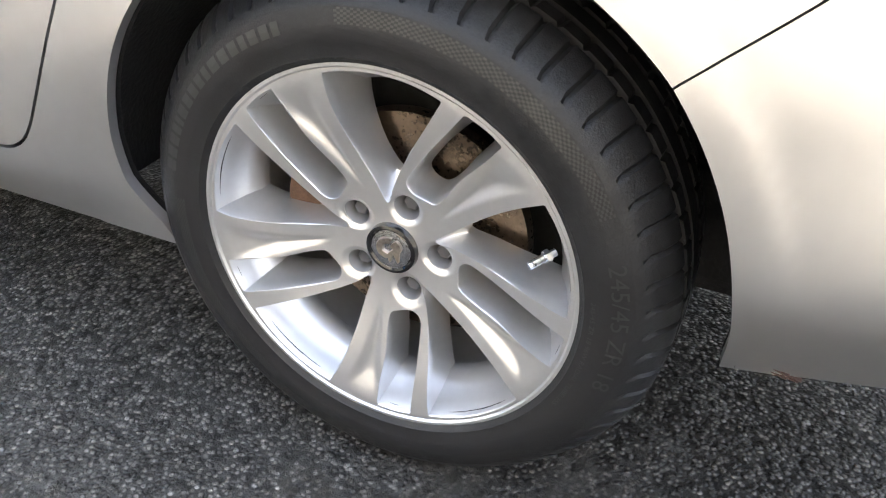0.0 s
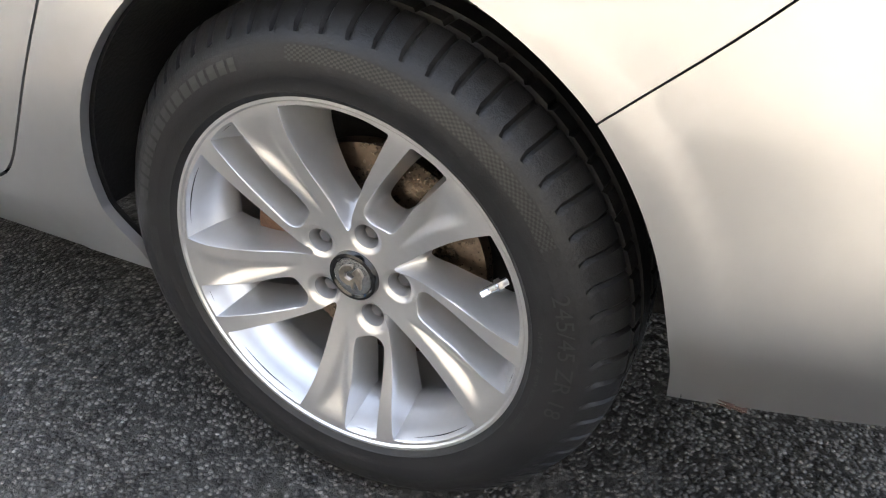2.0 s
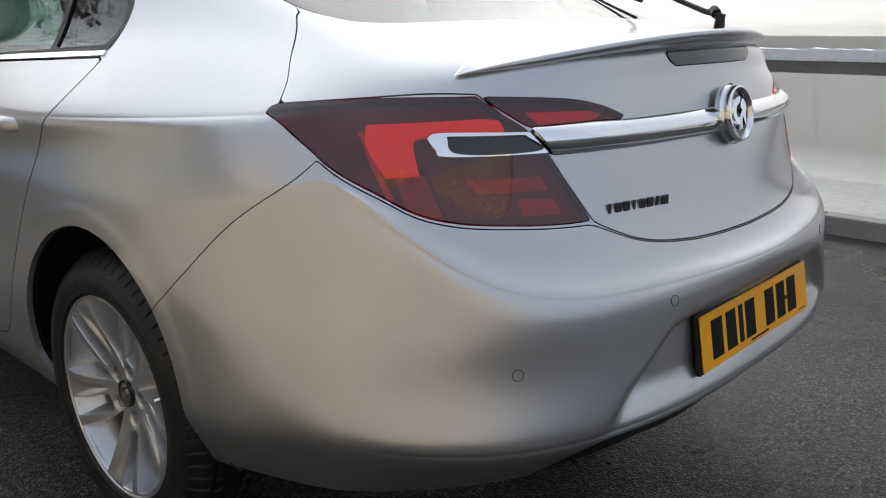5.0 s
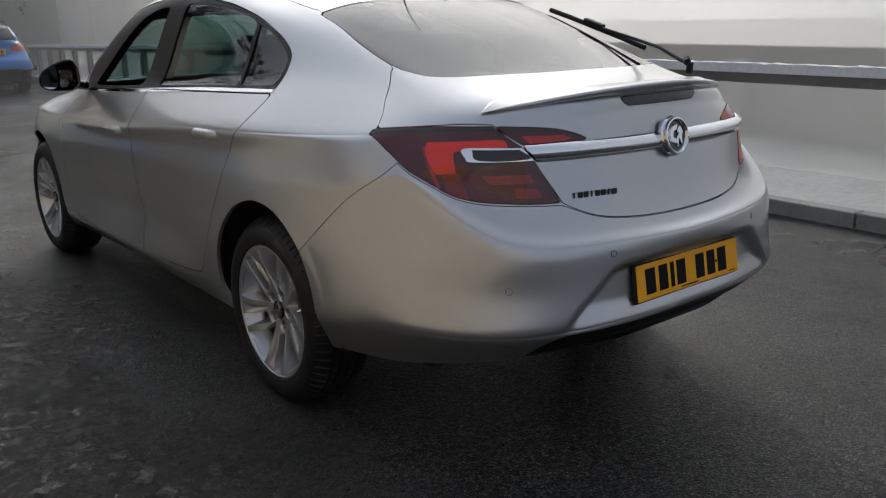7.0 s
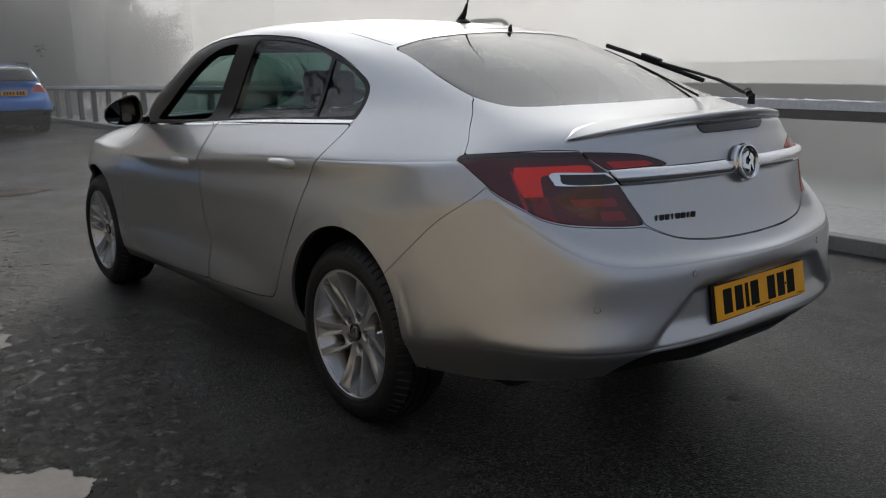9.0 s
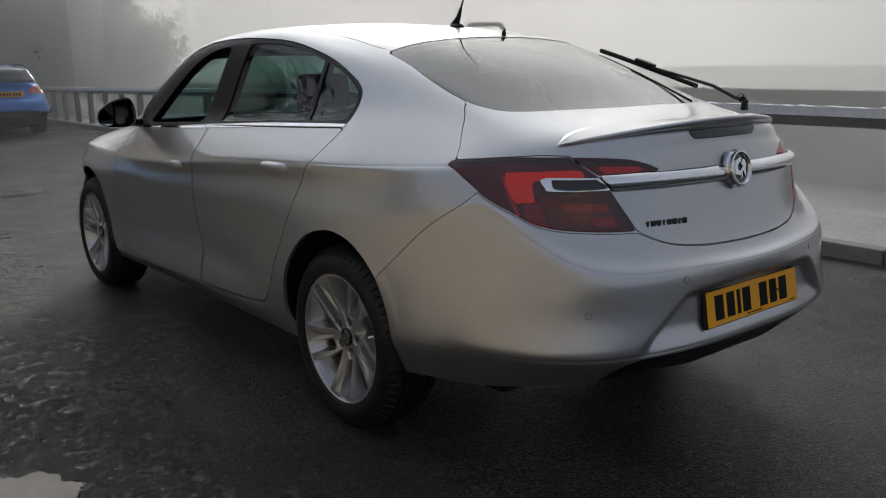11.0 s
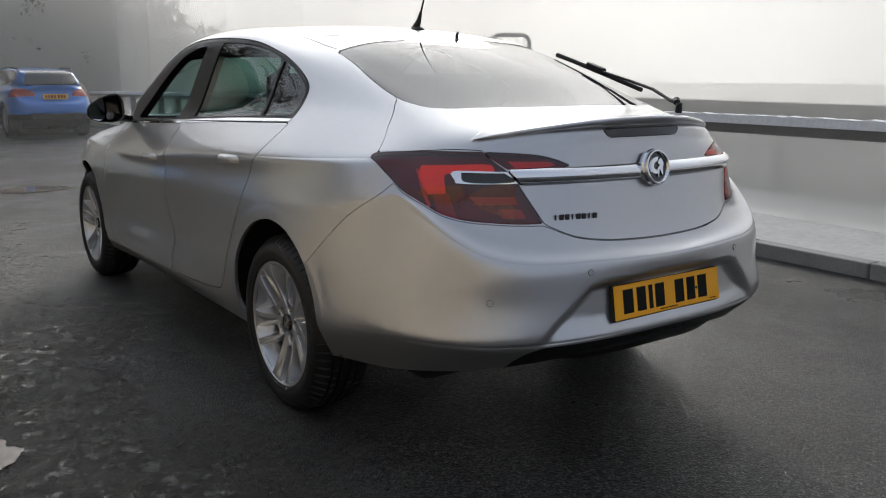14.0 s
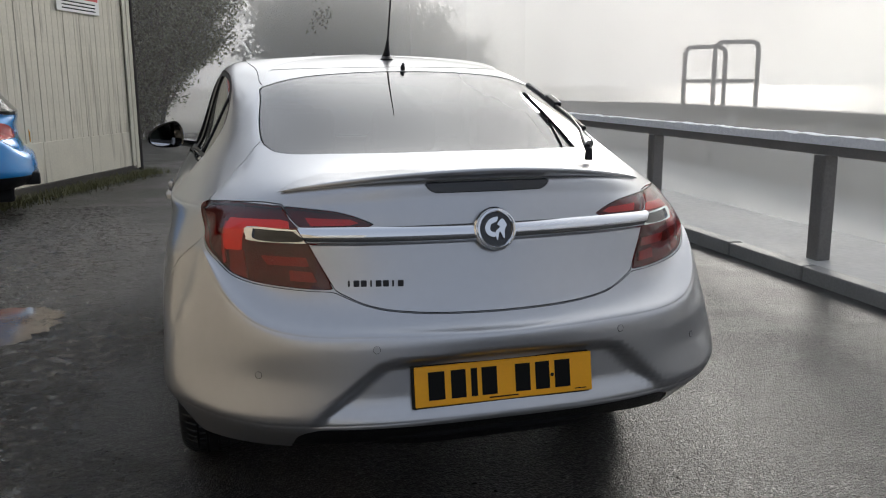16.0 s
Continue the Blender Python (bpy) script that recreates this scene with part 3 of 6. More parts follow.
# bright bar across the tailgate, high brake lamp, black apron, roof panel, belt moulding
BAR = [(-.2, .933, 1), (s_ch - .02, .930, 1), (s_ch + .015, .974, 1), (.32, .979), (-.2, .982, 1)]
bar, lid = skin.carve(lid, wrap_line(BAR), 0.0)
HIGH = [(-.1, 1.066, 1), (.172, 1.066, 1), (.198, 1.094, 1), (-.1, 1.097, 1)]
high, lid = skin.carve(lid, lambda p, s: np.where(p[:, 1] < -.8, inside_of(outline(HIGH), np.stack([s, p[:, 2]], 1)), 9.0), 0.001)
APRON = [(-.2, .2, 1), (-.2, .452, 1), (.40, .450), (.475, .446), (.515, .425), (.55, .385), (.572, .345), (.58, .2, 1)]
apron, bumper = skin.carve(bumper, wrap_line(APRON), 0.001)
ROOF = [(-.1, .075, 1), (.30, .085), (.50, .140), (.540, .19), (.535, .5), (.560, .9), (.555, 1.42), (.505, 1.75), (.30, 1.82), (-.1, 1.85, 1)]
roof, rest = skin.carve(rest, top_line(ROOF, 1.30), 0.0015)
BELT = [(2.05, .996, 1), (1.20, 1.033), (.60, 1.066), (.084, 1.087, 1), (.082, 1.098, 1), (.60, 1.079), (1.20, 1.047), (2.05, 1.008, 1)]
belt, rest = skin.carve(rest, side_line(BELT), 0.0)
belt2, door_r = skin.carve(door_r, side_line(BELT), 0.0)
belt3, door_f = skin.carve(door_f, side_line(BELT), 0.0)
inner = rest + lid + bumper + door_r + door_f + bonnet + apron + roof

skin.panel("body_shell", rest, PAINT, car, depth=0.014)
bump_ob = skin.panel("rear_bumper", bumper, PAINT, car, depth=0.014)
lid_ob = skin.panel("tailgate", lid, PAINT, car, depth=0.014)
for group, nm in ((door_r, "rear_door"), (door_f, "front_door")):
    for fs in by_side(group):
        ob = skin.panel(nm, fs, PAINT, car, depth=0.014)
        if nm == "rear_door" and ob.data.vertices[0].co.x < 0:
            REAR_DOOR = ob
        elif ob.data.vertices[0].co.x < 0:
            FRONT_DOOR = ob
skin.panel("bonnet", bonnet, PAINT, car, depth=0.014)
for fs in by_side(head):
    skin.panel("headlamp", fs, CHROME, car, "clear headlamp glass over a bright reflector", depth=0.02)
for fs in by_side(dlo):
    skin.panel("window_frame", fs, FRAME, car, "black window frame and pillars", lift=-0.003, depth=0.035)
for group, nm in ((pane_r, "rear_door_window"), (pane_q, "quarter_window")):
    for fs in by_side(group):
        skin.panel(nm, fs, GLASS_SIDE, car, "dark tinted side glass", lift=-0.008, depth=0)
skin.panel("front_door_window", by_side(open_pane)[1], GLASS_SIDE, car, "tinted side glass", lift=-0.008, depth=0)
skin.panel("rear_window", rear_glass, GLASS_REAR, car, "dark tinted rear window mirroring the pale sky", lift=-0.002, depth=0.004)
skin.panel("windscreen", screen, GLASS_SIDE, car, "windscreen", lift=-0.002, depth=0.004)
skin.panel("roof_panel", roof, PAINT, car, depth=0.01)
skin.panel("inner_panel", inner, LINER, car, "dark inner metalwork behind the panel gaps", lift=-0.022, depth=0)
for fs in by_side(belt + belt2 + belt3):
    skin.panel("belt_moulding", fs, CHROME, car, "chrome strip under the side windows", lift=0.003, depth=0.006)
skin.panel("apron", apron, BLACK, bump_ob, "black plastic lower apron", lift=-0.004, depth=0.02)
skin.panel("chrome_bar", bar, CHROME, lid_ob, "chrome bar across the tailgate", lift=0.004, depth=0.016, crown=(.956, .026, .017))
skin.panel("high_brake_lamp", high, GLOSS_BLACK, lid_ob, "dark unlit high brake lamp", lift=0.002, depth=0.01)

# tail lamps: dark housing, red and amber reflectors, chrome insert, red lens
L_SHAPE = [(.843, .990, 1), (.62, .998, 1), (.59, .995, 1), (.584, .977, 1), (.735, .972, 1), (.752, .962), (.735, .905, 1), (.790, .905, 1), (.814, .932), (.838, .962)]
AMBER = [(.776, .908, 1), (.727, .907, 1), (.690, .836, 1), (.745, .849, 1)]
RED_LOW = [(.720, .904, 1), (.520, .899, 1), (.503, .842, 1), (.682, .834, 1)]
RED_SPOT = [(.575, .862, 1), (.512, .858, 1), (.498, .832, 1), (.568, .834, 1)]
LOW_BAR = [(.665, .897, 1), (.530, .897, 1), (.520, .873, 1), (.640, .873, 1)]
RIB = [(.856, .978, 1), (.849, .981, 1), (.770, .873, 1), (.777, .868, 1)]
INSERT = [(.727, .960, 1), (.700, .968), (.548, .968, 1), (.520, .934, 1), (.690, .933), (.712, .943)]
GRILLE = [(.694, .963, 1), (.557, .964, 1), (.533, .939), (.674, .937)]


def chart(pts):
    poly = outline(pts)
    return lambda p, s: inside_of(poly, np.stack([s, p[:, 2]], 1))


for fs, guide in zip(by_side(lamp), (LAMP_LIT, LAMP_RED)):
    unit = skin.panel("tail_lamp", fs, LENS_RED, car, "smoked red tail lamp with its light guide lit" if guide is LAMP_LIT else "smoked red tail lamp, unlit", lift=0.002, depth=0.006)
    left_over = fs = skin.refine(fs)
    for nm, pts, mat, lb in (("red_reflector", L_SHAPE, guide, "bright red light guide"), ("amber_reflector", AMBER, LAMP_AMBER, "amber indicator reflector"),
                             ("reflector_rib", RIB, ALLOY, "bright rib"), ("red_reflector", LOW_BAR, LAMP_BAR, "red bar"), ("red_reflector", RED_SPOT, LAMP_BAR, "red reflector"),
                             ("red_reflector", RED_LOW, LAMP_DULL, "dull red reflector")):
        got, left_over = skin.carve(left_over, chart(pts), 0.0)
        skin.panel(nm, got, mat, unit, lb, lift=-0.010 if mat is not LAMP_DULL else -0.014, depth=0.012)
    got, _ = skin.carve(fs, chart(INSERT), 0.0)
    grille, frame_faces = skin.carve(got, chart(GRILLE), 0.0)
    skin.panel("chrome_insert", frame_faces, CHROME, unit, "chrome surround", lift=0.010, depth=0.010)
    skin.panel("insert_grille", grille, GLOSS_BLACK, unit, "dark ribbed insert", lift=0.005, depth=0.002)
    skin.panel("lamp_housing", left_over, LAMP_DARK, unit, "dark red housing", lift=-0.018, depth=0.03)
for fs in by_side(lamp_in):
    fs = skin.refine(fs)
    unit = skin.panel("inner_tail_lamp", fs, LENS_RED, lid_ob, "smoked red inner tail lamp", lift=0.002, depth=0.006)
    got, left_over = skin.carve(fs, chart([(.535, 1.008, 1), (.40, 1.003, 1), (.375, .992, 1), (.40, .986, 1), (.515, .985, 1)]), 0.0)
    skin.panel("red_reflector", got, LAMP_RED, unit, "bright red light guide", lift=-0.014, depth=0.01)
    skin.panel("lamp_housing", left_over, LAMP_DARK, unit, "dark red housing", lift=-0.016, depth=0.03)

# lip spoiler on the tailgate
def spoiler():
    bm = bmesh.new()
    rows = []
    n = 60
    for i in range(n + 1):
        w = -0.572 + 1.144 * i / n
        e = 1 - abs(w) / 0.572
        k = min(1.0, e / 0.10) ** 0.5
        yt = -0.994 + 0.66 * w * w
        zt = 1.134 - 0.20 * w * w - 0.004 * (1 - k)
        zd = 1.118 - 0.10 * w * w
        prof = [(yt + 0.125 * k + 0.004, zd + 0.006 * k - 0.002), (yt + 0.07 * k, zd + 0.017 * k - 0.002), (yt + 0.02 * k, zt - 0.001), (yt + 0.003, zt), (yt - 0.002, zt - 0.004), (yt - 0.001, zt - 0.004 - 0.007 * k), (yt + 0.006, zt - 0.006 - 0.011 * k), (yt + 0.045 * k, zt - 0.006 - 0.028 * k), (yt + 0.085 * k + 0.004, zd - 0.002 - 0.028 * k)]
        kk = min(1.0, e / 0.22) ** 0.7
        prof = [(yt + 0.02 + (y - yt - 0.02) * kk, zt - 0.004 + (z - zt + 0.004) * kk) for y, z in prof]
        rows.append([bm.verts.new((w, y, z)) for y, z in prof])
    for a, b in zip(rows, rows[1:]):
        for k in range(len(a) - 1):
            bm.faces.new((a[k], b[k], b[k + 1], a[k + 1]))
    bm.faces.new(rows[0])
    bm.faces.new(rows[-1][::-1])
    return bm


part("spoiler", spoiler(), PAINT, lid_ob, smooth=True, angle=60)

# round badge: chrome ring and plain emblem on black
badge_m = Matrix.Translation((0.0, -1.006, 0.965)) @ Matrix.Rotation(radians(-11), 4, "X") @ Matrix.Rotation(radians(-90), 4, "Z")
part("badge_back", lathe([(0.0, -0.008), (0.060, -0.008), (0.062, 0.004), (0.058, 0.010), (0.050, 0.011)], 56, badge_m), CHROME, lid_ob, "chrome mount", True)
badge = part("badge", lathe([(0.050, 0.008), (0.0565, 0.012), (0.0575, 0.017), (0.0555, 0.022), (0.051, 0.023), (0.0465, 0.018), (0.045, 0.012)], 56, badge_m), CHROME, lid_ob, "chrome ring round a plain emblem", True)
part("badge_face", lathe([(0.0, 0.0135), (0.047, 0.0125)], 40, badge_m), GLOSS_BLACK, badge, "black ground", True)


def emblem(scale, thick):
    """Two plain curved shapes, as on the wheel caps."""
    bm = bmesh.new()
    for pts in ([(-.9, .15), (-.55, .72), (.1, .9), (.0, .55), (-.42, .35), (-.5, -.1), (-.1, -.3), (-.2, -.6), (-.72, -.4)],
                [(.05, .35), (.45, .75), (.78, .3), (.62, -.1), (.55, -.75), (.22, -.2), (.02, -.85), (-.12, -.25), (.25, .15)]):
        line = outline(pts, 4)
        lo = [bm.verts.new((0, a * scale, b * scale)) for a, b in line]
        hi = [bm.verts.new((thick, a * scale * .93, b * scale * .93)) for a, b in line]
        bm.faces.new(hi)
        for k in range(len(lo)):
            j = (k + 1) % len(lo)
            bm.faces.new((lo[k], lo[j], hi[j], hi[k]))
    return bm


bm = emblem(0.040, 0.006)
bm.transform(badge_m @ Matrix.Translation((0.013, 0, 0)))
part("emblem", bm, CHROME, badge, "plain chrome emblem")

# model name as plain raised chrome bars
DARK_CHROME = pbr("dark_chrome", (0.07, 0.07, 0.075), 0.40, 0.8)
for k in range(8):
    x0 = -0.416 + k * 0.0195
    yy = -0.9735 - 0.0325 * k / 7
    bm = box((0 if k not in (0, 3, 6) else .0045, 0, 0), (0.0155 if k not in (0, 3, 6) else 0.0095, 0.006, 0.0175), 0.0015, 1)
    bm.transform(Matrix.Translation((x0, yy - 0.007, 0.822)) @ Matrix.Rotation(radians(-12), 4, "Z"))
    part("name_bar", bm, DARK_CHROME, lid_ob, "dark chrome bar")

# number plate with the characters as plain bars
plate_m = Matrix.Translation((0.003, -1.106, 0.503)) @ Matrix.Rotation(radians(-9.5), 4, "X")
plate = part("number_plate", box((-0.26, -0.003, 0), (0.26, 0.003, 0.111), 0.0025, 1, plate_m), YELLOW, bump_ob, "yellow number plate with black bars")
part("plate_backing", box((-0.267, 0.003, -0.004), (0.255, 0.014, 0.114), 0.003, 1, plate_m), BLACK, plate, "black plate holder")
for x0, wd in ((-0.222, .046), (-0.158, .042), (-0.101, .018), (-0.070, .044), (0.028, .044), (0.088, .042), (0.146, .046)):
    part("character_bar", box((x0, -0.0042, 0.018), (x0 + wd, -0.0028, 0.095), 0.0, 1, plate_m), INK, plate, "black bar")
part("plate_print", box((-0.05, -0.0040, 0.008), (0.035, -0.0028, 0.0115), 0, 1, plate_m), INK, plate, "small black bar")
part("plate_print", box((0.205, -0.0040, 0.008), (0.24, -0.0028, 0.0105), 0, 1, plate_m), INK, plate, "small black bar")
part("plate_screw", lathe([(0.0, -0.004), (0.005, -0.004), (0.006, 0.0)], 12, plate_m @ Matrix.Translation((0.138, 0, 0.055)) @ Matrix.Rotation(radians(90), 4, "Z")), BLACK, plate, "dark screw cap")

# parking sensors, flush with the bumper
TAIL_N = sheet_normals(CAR_P)[: len(left_half)]


def on_tail(w, z):
    """The place and outward way of the tail's skin at a half width and height."""
    d = (left_half[:, :, 0] + w) ** 2 + (left_half[:, :, 2] - z) ** 2 + (left_half[:, :, 1] > -.5) * 9
    i, k = np.unravel_index(np.argmin(d), d.shape)
    nrm = Vector(TAIL_N[i, k])
    return Vector(left_half[i, k]), nrm if nrm.y < 0 else -nrm


for w, z in ((.656, .593), (.352, .667)):
    at_l, nrm_l = on_tail(w, z)
    for sx in (1, -1):
        at, nrm = Vector((sx * at_l.x, at_l.y, at_l.z)), Vector((sx * nrm_l.x, nrm_l.y, nrm_l.z))
        m = Matrix.Translation(at) @ nrm.to_track_quat("X", "Z").to_matrix().to_4x4()
        ob = part("parking_sensor", lathe([(0.0, 0.0012), (0.0086, 0.0012), (0.0092, 0.0006), (0.0092, -.01)], 24, m), PAINT, bump_ob, "small round sensor", True)
        part("sensor_ring", lathe([(0.0092, -0.004), (0.0092, 0.0010), (0.0102, 0.0010), (0.0102, -0.010)], 24, m), BLACK, ob, "dark ring")

# scuff on the lower corner of the bumper
SCUFF = pbr("scraped_paint", (0.06, 0.035, 0.03), 0.8, var=0.4, scale=60)
for k in range(5):
    z0 = 0.318 + 0.005 * k
    m = Matrix.Translation((-0.861 - 0.0035 * k, -0.408 - 0.012 * (k % 3), z0)) @ Matrix.Rotation(radians(6 + 3 * k), 4, "X")
    part("scratch", box((-0.002, -0.035 - 0.01 * (k % 2), 0), (0.004, 0.0, 0.0010), 0, 1, m), SCUFF, bump_ob, "dark scrape")

# door handles
def handle(y0, y1, z0, slope, xo):
    n = 14
    bm = bmesh.new()
    rings = []
    for i in range(n + 1):
        t = i / n
        y = y0 + (y1 - y0) * t
        out = 0.030 * (1 - (2 * t - 1) ** 6) * (0.85 + 0.15 * math.sin(math.pi * t))
        h = 0.019 * (1 - 0.45 * (2 * t - 1) ** 4)
        z = z0 + slope * (y - y0)
        rings.append([bm.verts.new((xo - out + a * 0.010, y, z + b * h)) for a, b in ((0, .55), (-.35, .2), (-.35, -.2), (0, -.9), (1, -1), (1.2, 0), (1, 1))])
    for a, b in zip(rings, rings[1:]):
        for k in range(7):
            bm.faces.new((a[k], a[(k + 1) % 7], b[(k + 1) % 7], b[k]))
    bm.faces.new(rings[0])
    bm.faces.new(rings[-1][::-1])
    return bm


# black ellipsoid: the shade of the handle's recess given as a colour
def cup(y, z, xo):
    bm = bmesh.new()
    bmesh.ops.create_uvsphere(bm, u_segments=20, v_segments=12, radius=1)
    bm.transform(Matrix.Translation((xo, y, z)) @ Matrix.Diagonal((0.006, 0.055, 0.030, 1)))
    return bm


for door, y0, y1, z0, xo in ((REAR_DOOR, .300, .53, .931, -.889), (FRONT_DOOR, 1.255, 1.48, .868, -.917)):
    h = part("handle", handle(y0, y1, z0, -0.03, xo), PAINT, door, "silver pull handle", True)
    part("handle_cup", cup((y0 + y1) / 2 - .01, z0 + .004, xo + .007), BLACK, door, "black bump standing in for the shaded recess behind the handle", True)

# door mirror
def mirror_shell():
    bm = bmesh.new()
    rings = []
    for i in range(11):
        t = i / 10
        y = 1.745 + 0.15 * t
        k = math.sqrt(max(0.0, 1 - (t * 0.98) ** 2.4)) if t > 0 else 1.0
        cx, cz = -1.000 + 0.02 * t, 1.075
        ring = []
        for j in range(28):
            a = 2 * math.pi * j / 28
            ca, sa = math.cos(a), math.sin(a)
            rx = 0.098 * (abs(ca) ** 0.75) * (1 if ca > 0 else -1)
            rz = (0.118 if sa > 0 else 0.078) * (abs(sa) ** 0.75) * (1 if sa > 0 else -1)
            rz *= 0.55 + 0.12 * (ca * 0.5 + 0.5) if sa < 0 else 0.56 + 0.46 * float(smooth01(0.5 + ca * 0.62))
            ring.append(bm.verts.new((cx + rx * k, y, cz + rz * k)))
        rings.append(ring)
    for a, b in zip(rings, rings[1:]):
        for j in range(28):
            bm.faces.new((a[j], a[(j + 1) % 28], b[(j + 1) % 28], b[j]))
    bm.faces.new(rings[-1])
    rim = [bm.verts.new(v.co + (Vector((-0.998, 1.752, 1.073)) - v.co) * 0.10 + Vector((0, 0.006, 0))) for v in rings[0]]
    for j in range(28):
        bm.faces.new((rings[0][(j + 1) % 28], rings[0][j], rim[j], rim[(j + 1) % 28]))
    return bm, [tuple(v.co) for v in rim]


bm, rim = mirror_shell()
mirror = part("door_mirror", bm, GLOSS_BLACK, car, "gloss black door mirror", True, 50)
bm = bmesh.new()
bm.faces.new([bm.verts.new((x, y + 0.045 + 0.42 * (x + 0.998), z)) for x, y, z in rim])
part("mirror_glass", bm, CHROME, mirror, "mirror glass")
part("mirror_foot", tube([(-0.845, 1.86, 1.040), (-0.90, 1.83, 1.05), (-0.96, 1.80, 1.06)], 0.024, 10, taper=0.9), GLOSS_BLACK, mirror, "black mirror foot", True)
mirror.matrix_basis = Matrix.Translation((.030, .205, -.020))
mirror2 = copy_thing(mirror, Matrix.Translation((-.030, .205, -.020)))
for o in (mirror2, *mirror2.children_recursive):
    o.data = o.data.copy()
    o.data.transform(Matrix.Diagonal((-1, 1, 1, 1)))
    o.data.flip_normals()

# rear wiper, standing up along the edge of the glass
wiper = part("rear_wiper", tube([(0.386, -0.784, 1.128), (0.386, -0.786, 1.160)], 0.014, 14, taper=0.8), BLACK, lid_ob, "black rear wiper", True)
part("wiper_arm", tube([(0.386, -0.795, 1.158), (0.392, -0.74, 1.172), (0.43, -0.62, 1.212), (0.468, -0.46, 1.245), (0.487, -0.27, 1.286)], 0.0075, 8, taper=0.75), BLACK, wiper, "black wiper arm", True)
part("wiper_blade", tube([(0.500, -0.50, 1.208), (0.500, -0.38, 1.245), (0.494, -0.25, 1.285), (0.487, -0.12, 1.326), (0.480, -0.02, 1.355)], 0.010, 6), BLACK, wiper, "black rubber wiper blade", True)
part("wiper_clip", box((-0.014, -0.05, -0.012), (0.014, 0.05, 0.014), 0.006, 2, Matrix.Translation((0.491, -0.25, 1.294)) @ Matrix.Rotation(radians(17), 4, "X")), BLACK, wiper, "black wiper clip")
part("wiper_washer", tube([(0.386, -0.775, 1.165), (0.40, -0.76, 1.175)], 0.013, 10), BLACK, wiper, "black pivot cap", True)

# aerial and washer jet on the roof
aerial = part("aerial", tube([(0, .40, 1.466), (0, .385, 1.485), (0, .37, 1.505), (0, .355, 1.54)], 0.020, 14, taper=0.28), BLACK, car, "black roof aerial", True)
part("aerial_rod", tube([(0, .358, 1.53), (0, .20, 1.90)], 0.0042, 8, taper=0.5), BLACK, aerial, "thin black rod", True)
part("aerial_foot", lathe([(0.0, 0.012), (0.022, 0.010), (0.034, 0.0), (0.034, -0.01)], 24, Matrix.Translation((0, .385, 1.4655)) @ Matrix.Rotation(radians(-90), 4, "Y") @ Matrix.Diagonal((1, 1.25, .8, 1))), BLACK, aerial, "black rubber foot", True)
part("washer_jet", tube([(0, .085, 1.412), (0, .085, 1.432), (0, .078, 1.438)], 0.010, 10, taper=0.6), BLACK, car, "small black washer jet", True)

# dark underside, apron below the bumper, wheel-arch liners
part("underbody", box((-0.62, -0.58, 0.22), (0.62, 3.35, 0.42), 0.03), LINER, car, "dark underside")
for sx in (-1, 1):
    part("sill_floor", box((min(sx * .58, sx * .78), .46, 0.285), (max(sx * .58, sx * .78), 2.30, 0.36), 0.02), LINER, car, "dark underside")


def lower_apron():
    bm = bmesh.new()
    rows = []
    for i in range(41):
        w = -0.54 + 1.08 * i / 40
        yo = 0.75 * max(0, abs(w) - 0.20) ** 1.8
        up = 0.05 * (abs(w) / 0.54) ** 4
        rows.append([bm.verts.new((w, y + yo, z + u * up)) for y, z, u in ((-1.03, .465, 0), (-1.060, .440, 0), (-1.052, .395, .5), (-1.015, .360, 1), (-0.93, .335, 1), (-0.80, .33, 1))])
    for a, b in zip(rows, rows[1:]):
        for k in range(5):
            bm.faces.new((a[k], a[k + 1], b[k + 1], b[k]))
    return bm


part("lower_apron", lower_apron(), BLACK, bump_ob, "black plastic lower apron", True)
for cy, cz in ARCHES:
    for sx in (-1, 1):
        m = Matrix.Translation((sx * (0.914 if cy < 1 else 0.86), cy, cz)) @ (Matrix.Rotation(math.pi, 4, "Z") if sx < 0 else Matrix())
        prof = [(0.402, -0.035), (0.408, -0.07), (0.412, -0.30), (0.0, -0.31)]
        part("arch_liner", lathe(prof, 40, m, start=radians(-2), turn=radians(184)), LINER, car, "black wheel-arch liner", True)

# ---- wheels ----
def polar(pts):
    return [(r * math.cos(radians(a)), r * math.sin(radians(a)), *c) for a, r, *c in pts]


# openings of the wheel: angle and radius on the face, angle and radius at the back
BIG = [(71.2, .2275, 74.5, .200, 1), (80, .2295, 82, .201), (90, .230, 90, .2015), (99, .2295, 98, .201), (106.3, .2285, 103.8, .200, 1), (107.4, .20, 104.8, .178), (107.6, .165, 105, .152), (106.2, .125, 103.2, .122),
       (102.5, .088, 97.5, .097), (98, .063, 93.5, .090), (92.5, .064, 91, .091), (88.5, .082, 88.3, .098), (83, .108, 83.8, .118), (77.5, .145, 79, .146), (73.3, .19, 76, .176)]
SLOT = [(52.4, .2285, 54.5, .200, 1), (58, .2295, 58.5, .2005), (64.6, .2285, 62.8, .200, 1), (66.6, .197, 64.8, .182), (70, .16, 68.3, .152), (75.2, .12, 72.5, .118), (78, .098, 73.5, .104),
        (72, .087, 69.5, .097), (60, .089, 62, .096), (53.5, .096, 57.5, .102), (52.6, .12, 55.3, .121), (53.5, .155, 55.2, .152), (52.6, .197, 54.6, .18)]
LUG, LUG_R = 74.0, 0.060


def face_x(y, z):
    """Dish of the wheel's face: deepest round the centre cap."""
    r = np.hypot(y, z)
    return 0.006 - 0.036 * smooth01((0.228 - r) / 0.19) ** 0.85


